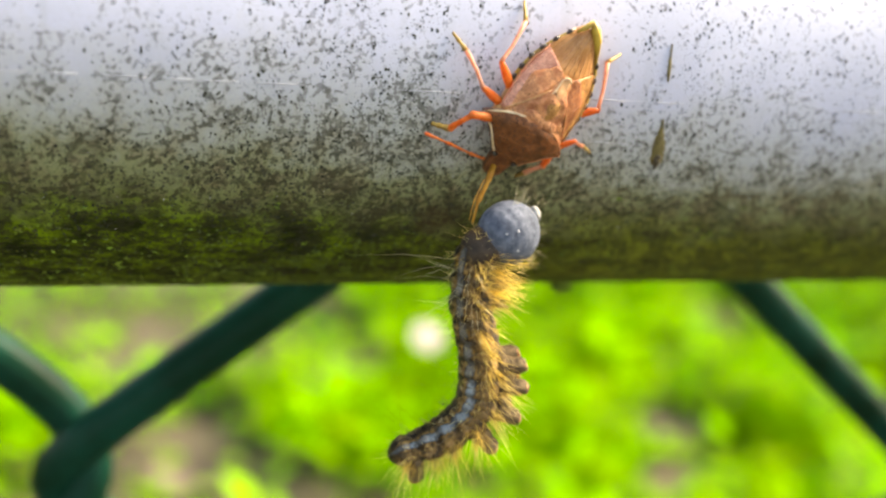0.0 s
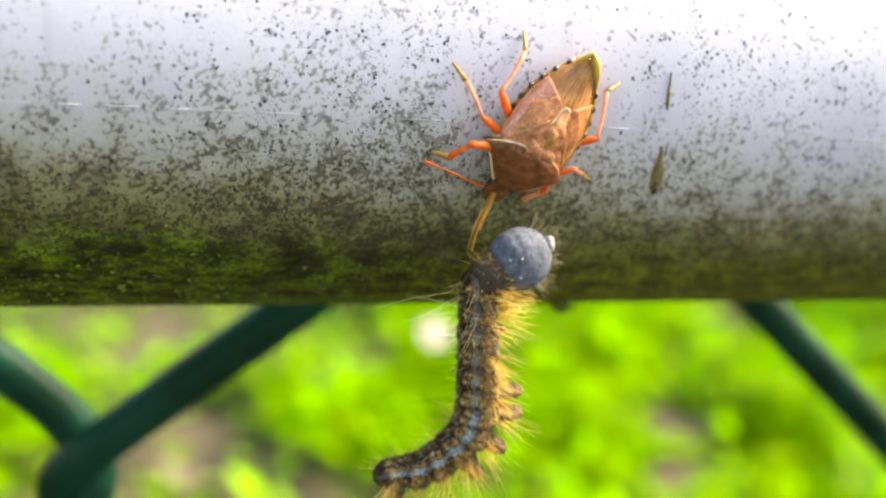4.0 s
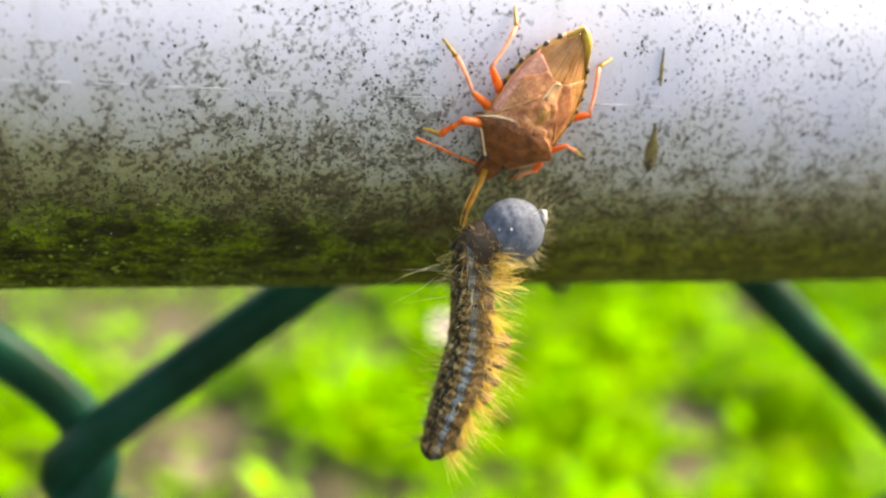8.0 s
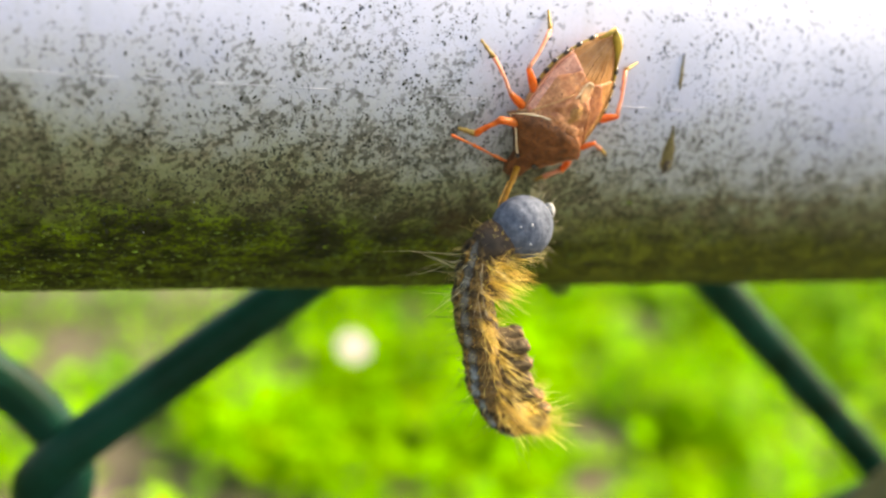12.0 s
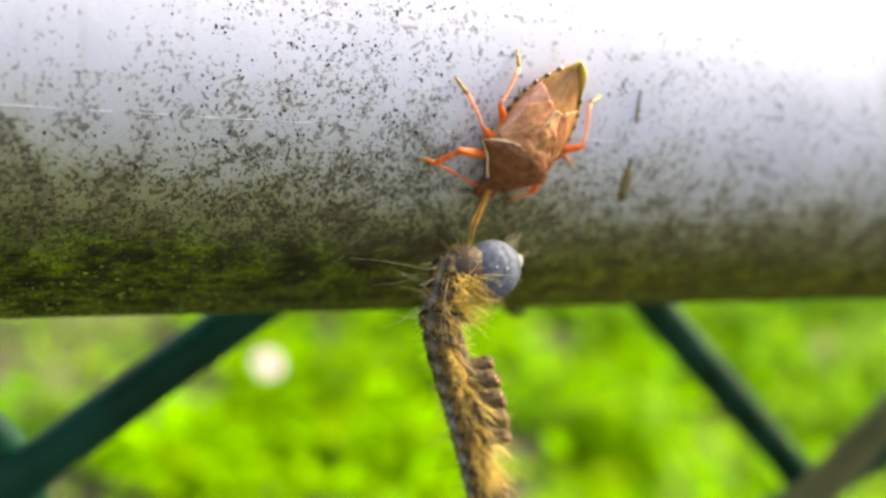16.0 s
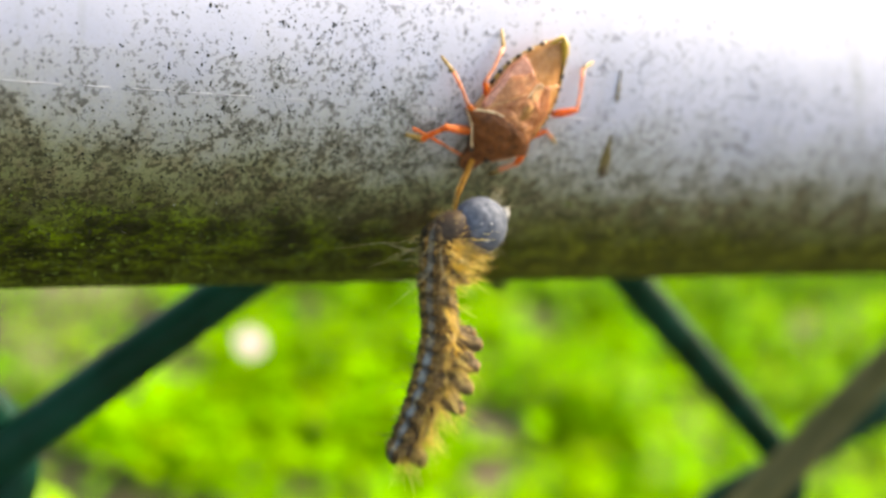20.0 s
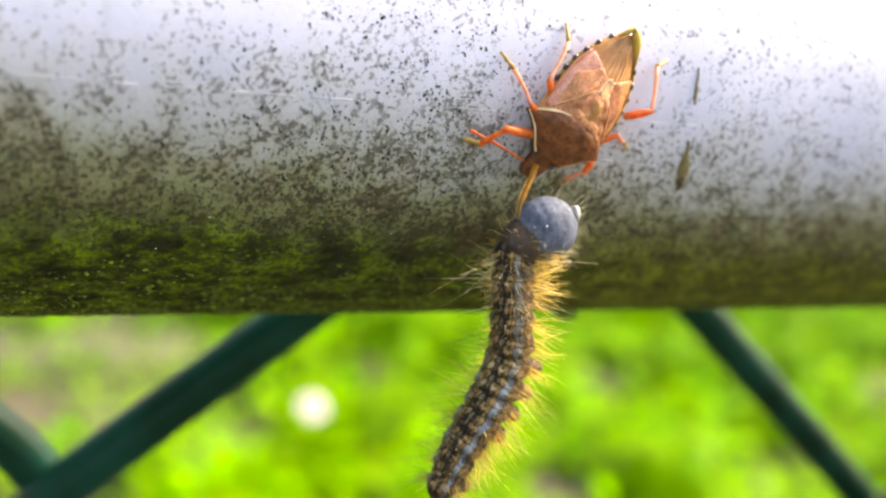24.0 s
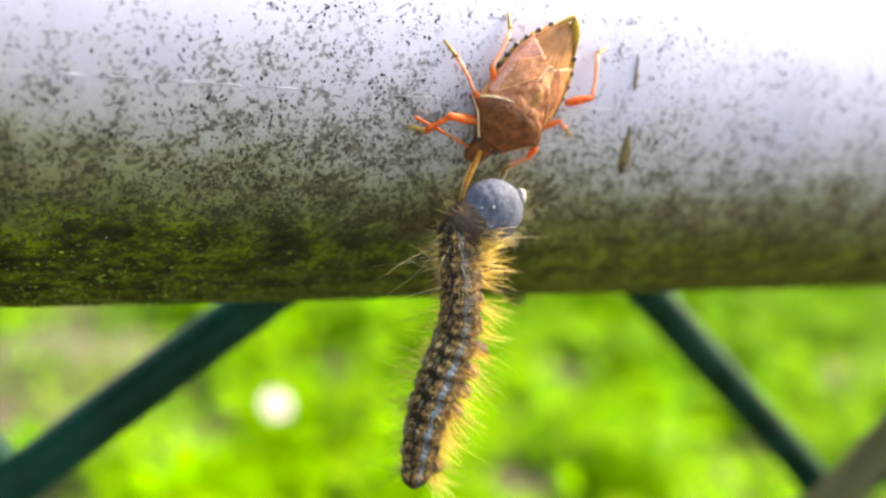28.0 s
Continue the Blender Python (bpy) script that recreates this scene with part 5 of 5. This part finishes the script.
def motions():
    bend(0, -14, 0, 22.85, -9.26, 20.78, -10.60, 21.05, -13.89, 22.01, -17.32, 22.13, -20.66, 20.18, -22.76, 17.57, -23.82)
    bend(1, -14, -2, 22.51, -9.37, 20.39, -10.78, 20.97, -14.17, 22.19, -17.80, 22.63, -20.95, 21.26, -22.90, 19.73, -24.43)
    bend(2, -14, -2, 22.65, -9.29, 20.45, -10.81, 21.09, -14.10, 21.95, -17.33, 22.19, -20.86, 20.75, -23.00, 19.15, -24.54)
    bend(3, -8, 2, 23.06, -9.29, 20.64, -10.80, 21.28, -14.15, 22.15, -17.44, 22.17, -20.83, 20.14, -22.97, 17.65, -24.26)
    bend(3.5, 4, 10, 23.41, -9.22, 20.97, -10.70, 21.45, -14.07, 22.09, -17.77, 22.07, -20.78, 19.68, -23.11, 16.97, -23.98)
    bend(5.5, 42, 42, 23.97, -8.75, 21.34, -10.03, 21.68, -13.55, 21.74, -16.61, 21.34, -19.75, 19.36, -22.27, 16.11, -23.10)
    bend(6, 42, 42, 24.03, -8.55, 21.29, -9.90, 21.61, -13.42, 21.77, -16.49, 21.34, -19.42, 18.98, -21.93, 15.78, -23.17)
    bend(7, 38, 40, 23.90, -8.54, 21.04, -9.92, 21.61, -13.42, 22.04, -16.47, 21.48, -19.79, 19.27, -21.89, 16.66, -23.57)
    bend(8, 30, 34, 23.60, -8.79, 20.99, -9.95, 21.49, -12.89, 21.67, -16.31, 21.16, -19.23, 20.53, -21.60, 20.14, -23.33)
    bend(8.5, 30, 26, 23.35, -8.93, 20.80, -10.20, 21.35, -13.30, 21.55, -16.70, 20.66, -19.80, 21.50, -22.60, 24.80, -22.50)
    bend(9, 30, 22, 23.19, -9.06, 20.80, -10.27, 21.30, -13.41, 21.39, -16.46, 20.61, -19.57, 21.14, -22.83, 25.17, -22.63)
    bend(9.5, 30, 20, 23.40, -9.00, 20.90, -10.40, 21.35, -13.80, 21.40, -17.10, 20.54, -20.60, 21.20, -23.70, 24.00, -25.50)
    bend(10, 24, 14, 23.47, -8.87, 20.87, -10.34, 21.35, -13.85, 21.66, -17.10, 21.02, -20.63, 20.77, -23.46, 20.46, -25.94)
    bend(11, 10, -2, 22.50, -8.90, 20.29, -10.48, 20.73, -14.01, 21.11, -17.10, 20.92, -20.26, 21.00, -22.49, 21.23, -24.36)
    bend(11.5, 3, -10, 22.01, -8.72, 19.59, -10.25, 19.92, -13.56, 20.69, -17.00, 21.12, -20.17, 21.80, -22.22, 23.16, -23.34)
    bend(13.5, -14, -26, 22.12, -9.01, 19.42, -10.20, 19.03, -12.79, 19.91, -16.25, 22.06, -18.71, 25.14, -20.08, 28.31, -18.80)
    bend(14, -14, -32, 22.18, -9.34, 19.47, -10.19, 19.00, -13.49, 19.98, -16.54, 22.48, -18.97, 25.20, -19.50, 28.37, -18.41)
    bend(14.5, -14, -32, 22.35, -9.75, 19.00, -9.90, 18.36, -13.00, 19.48, -16.20, 22.10, -18.80, 25.22, -19.30, 28.30, -17.90)
    bend(15, -14, -30, 22.27, -10.17, 18.61, -10.16, 18.11, -13.68, 19.57, -16.55, 22.66, -18.38, 25.91, -19.01, 29.29, -18.34)
    bend(15.5, -10, -26, 22.00, -10.05, 18.80, -9.40, 18.24, -13.00, 19.60, -16.10, 21.92, -18.80, 25.13, -21.10, 28.60, -22.50)
    bend(16, -12, -24, 22.01, -9.80, 18.90, -9.49, 18.83, -12.95, 20.21, -16.58, 21.81, -19.96, 22.97, -23.03, 23.97, -26.41)
    bend(16.5, -12, -22, 21.80, -9.55, 19.10, -9.20, 19.30, -13.00, 20.40, -16.60, 21.41, -19.60, 21.27, -22.30, 20.81, -24.90)
    bend(17, -10, -20, 21.73, -9.05, 18.95, -9.12, 19.58, -13.23, 20.79, -16.92, 20.98, -19.44, 20.29, -21.93, 18.94, -24.38)
    bend(18, -10, -20, 22.04, -8.69, 19.12, -9.41, 19.83, -13.34, 20.54, -17.03, 20.14, -19.94, 19.27, -22.64, 18.09, -24.70)
    bend(19, -8, -18, 22.12, -8.52, 19.05, -9.05, 19.85, -13.22, 20.51, -16.73, 20.37, -19.89, 19.72, -22.64, 18.49, -24.50)
    bend(20, -6, -16, 22.06, -8.60, 19.06, -9.22, 19.68, -13.01, 20.44, -16.33, 20.33, -19.72, 19.52, -22.92, 18.56, -25.26)
    bend(20.5, 4, -2, 22.03, -8.50, 19.34, -9.70, 20.04, -13.30, 21.30, -16.80, 21.26, -20.00, 19.43, -22.20, 17.05, -23.40)
    bend(21, 12, 10, 22.04, -8.11, 19.28, -9.34, 20.26, -12.96, 21.05, -16.53, 21.08, -19.37, 18.90, -21.50, 15.47, -21.66)
    bend(21.5, 25, 22, 21.81, -8.04, 19.59, -9.06, 20.14, -12.59, 20.89, -16.07, 20.36, -19.21, 17.73, -20.66, 14.38, -20.45)
    bend(23.5, 36, 34, 21.94, -7.87, 19.78, -9.30, 20.38, -12.60, 20.75, -15.82, 20.04, -18.91, 17.47, -21.02, 14.92, -22.90)
    bend(24, 38, 36, 21.97, -7.99, 19.87, -9.26, 20.40, -12.81, 20.71, -16.10, 19.78, -19.05, 18.25, -21.99, 17.26, -24.60)
    bend(24.5, 38, 37, 22.13, -8.20, 19.90, -9.70, 20.60, -13.10, 20.80, -16.20, 19.90, -19.00, 18.63, -22.00, 18.60, -24.70)
    bend(25, 36, 38, 22.27, -8.31, 19.85, -9.82, 20.52, -12.96, 20.56, -16.08, 19.84, -18.85, 19.16, -22.04, 20.49, -25.27)
    bend(26, 38, 38, 22.20, -7.93, 19.94, -9.20, 20.59, -12.58, 20.91, -15.51, 19.88, -19.01, 18.93, -22.38, 18.16, -25.81)
    bend(27, 38, 38, 22.25, -7.98, 19.88, -9.26, 20.90, -12.51, 21.09, -15.48, 20.14, -18.85, 18.13, -21.79, 15.47, -23.87)
    bend(28, 36, 36, 22.05, -7.84, 19.67, -9.01, 20.50, -12.44, 20.72, -15.60, 19.91, -18.59, 19.12, -21.81, 18.94, -25.33)
    for i, seg in enumerate(SEGS):
        walk(seg, POSES[i])
    walk(NECK, POSES["neck"])
    walk(HEAD, POSES["head"])
    # the bug backs up the rail a little between 11 and 20 s
    shifts = [(0, 0, 0, 0), (8, 0, 0.02, 0), (11, -0.08, 0.08, -0.2), (13.5, -0.08, 0.22, -0.6), (15, -0.06, 0.34, -0.8), (16, -0.17, 0.52, -1.2), (17, -0.2, 0.6, -1.6),
              (18, -0.28, 0.8, -2.0), (19, -0.27, 0.86, -2.3), (21, -0.28, 0.88, -2.5), (24, -0.3, 0.93, -2.5), (28, -0.34, 0.94, -2.6)]
    walk(BUG, [(t, bug_pose(du, dv, tn)) for t, du, dv, tn in shifts])
    # feet keep their hold on the rail; four legs take one step
    steps = {"mid_right": (0, 1, 0, 0), "hind_right": (0, 1, 0, 0), "front_right": (14.6, 15.6, -1.0, 0.1), "hind_left": (15.5, 18.5, 0.95, 1.15), "mid_left": (11, 16, 0.0, 1.6), "front_left": (13, 18, 0.1, 0.9)}
    for key, ob in LEGS.items():
        t0, t1, su, sv = steps[key]
        rows = []
        for t, du, dv, tn in shifts:
            q = max(0.0, min(1.0, (t - t0) / (t1 - t0)))
            rows.append((t, bug_pose(du, dv, tn).inverted() @ bug_pose(su * q, sv * q)))
        walk(ob, rows)


motions()
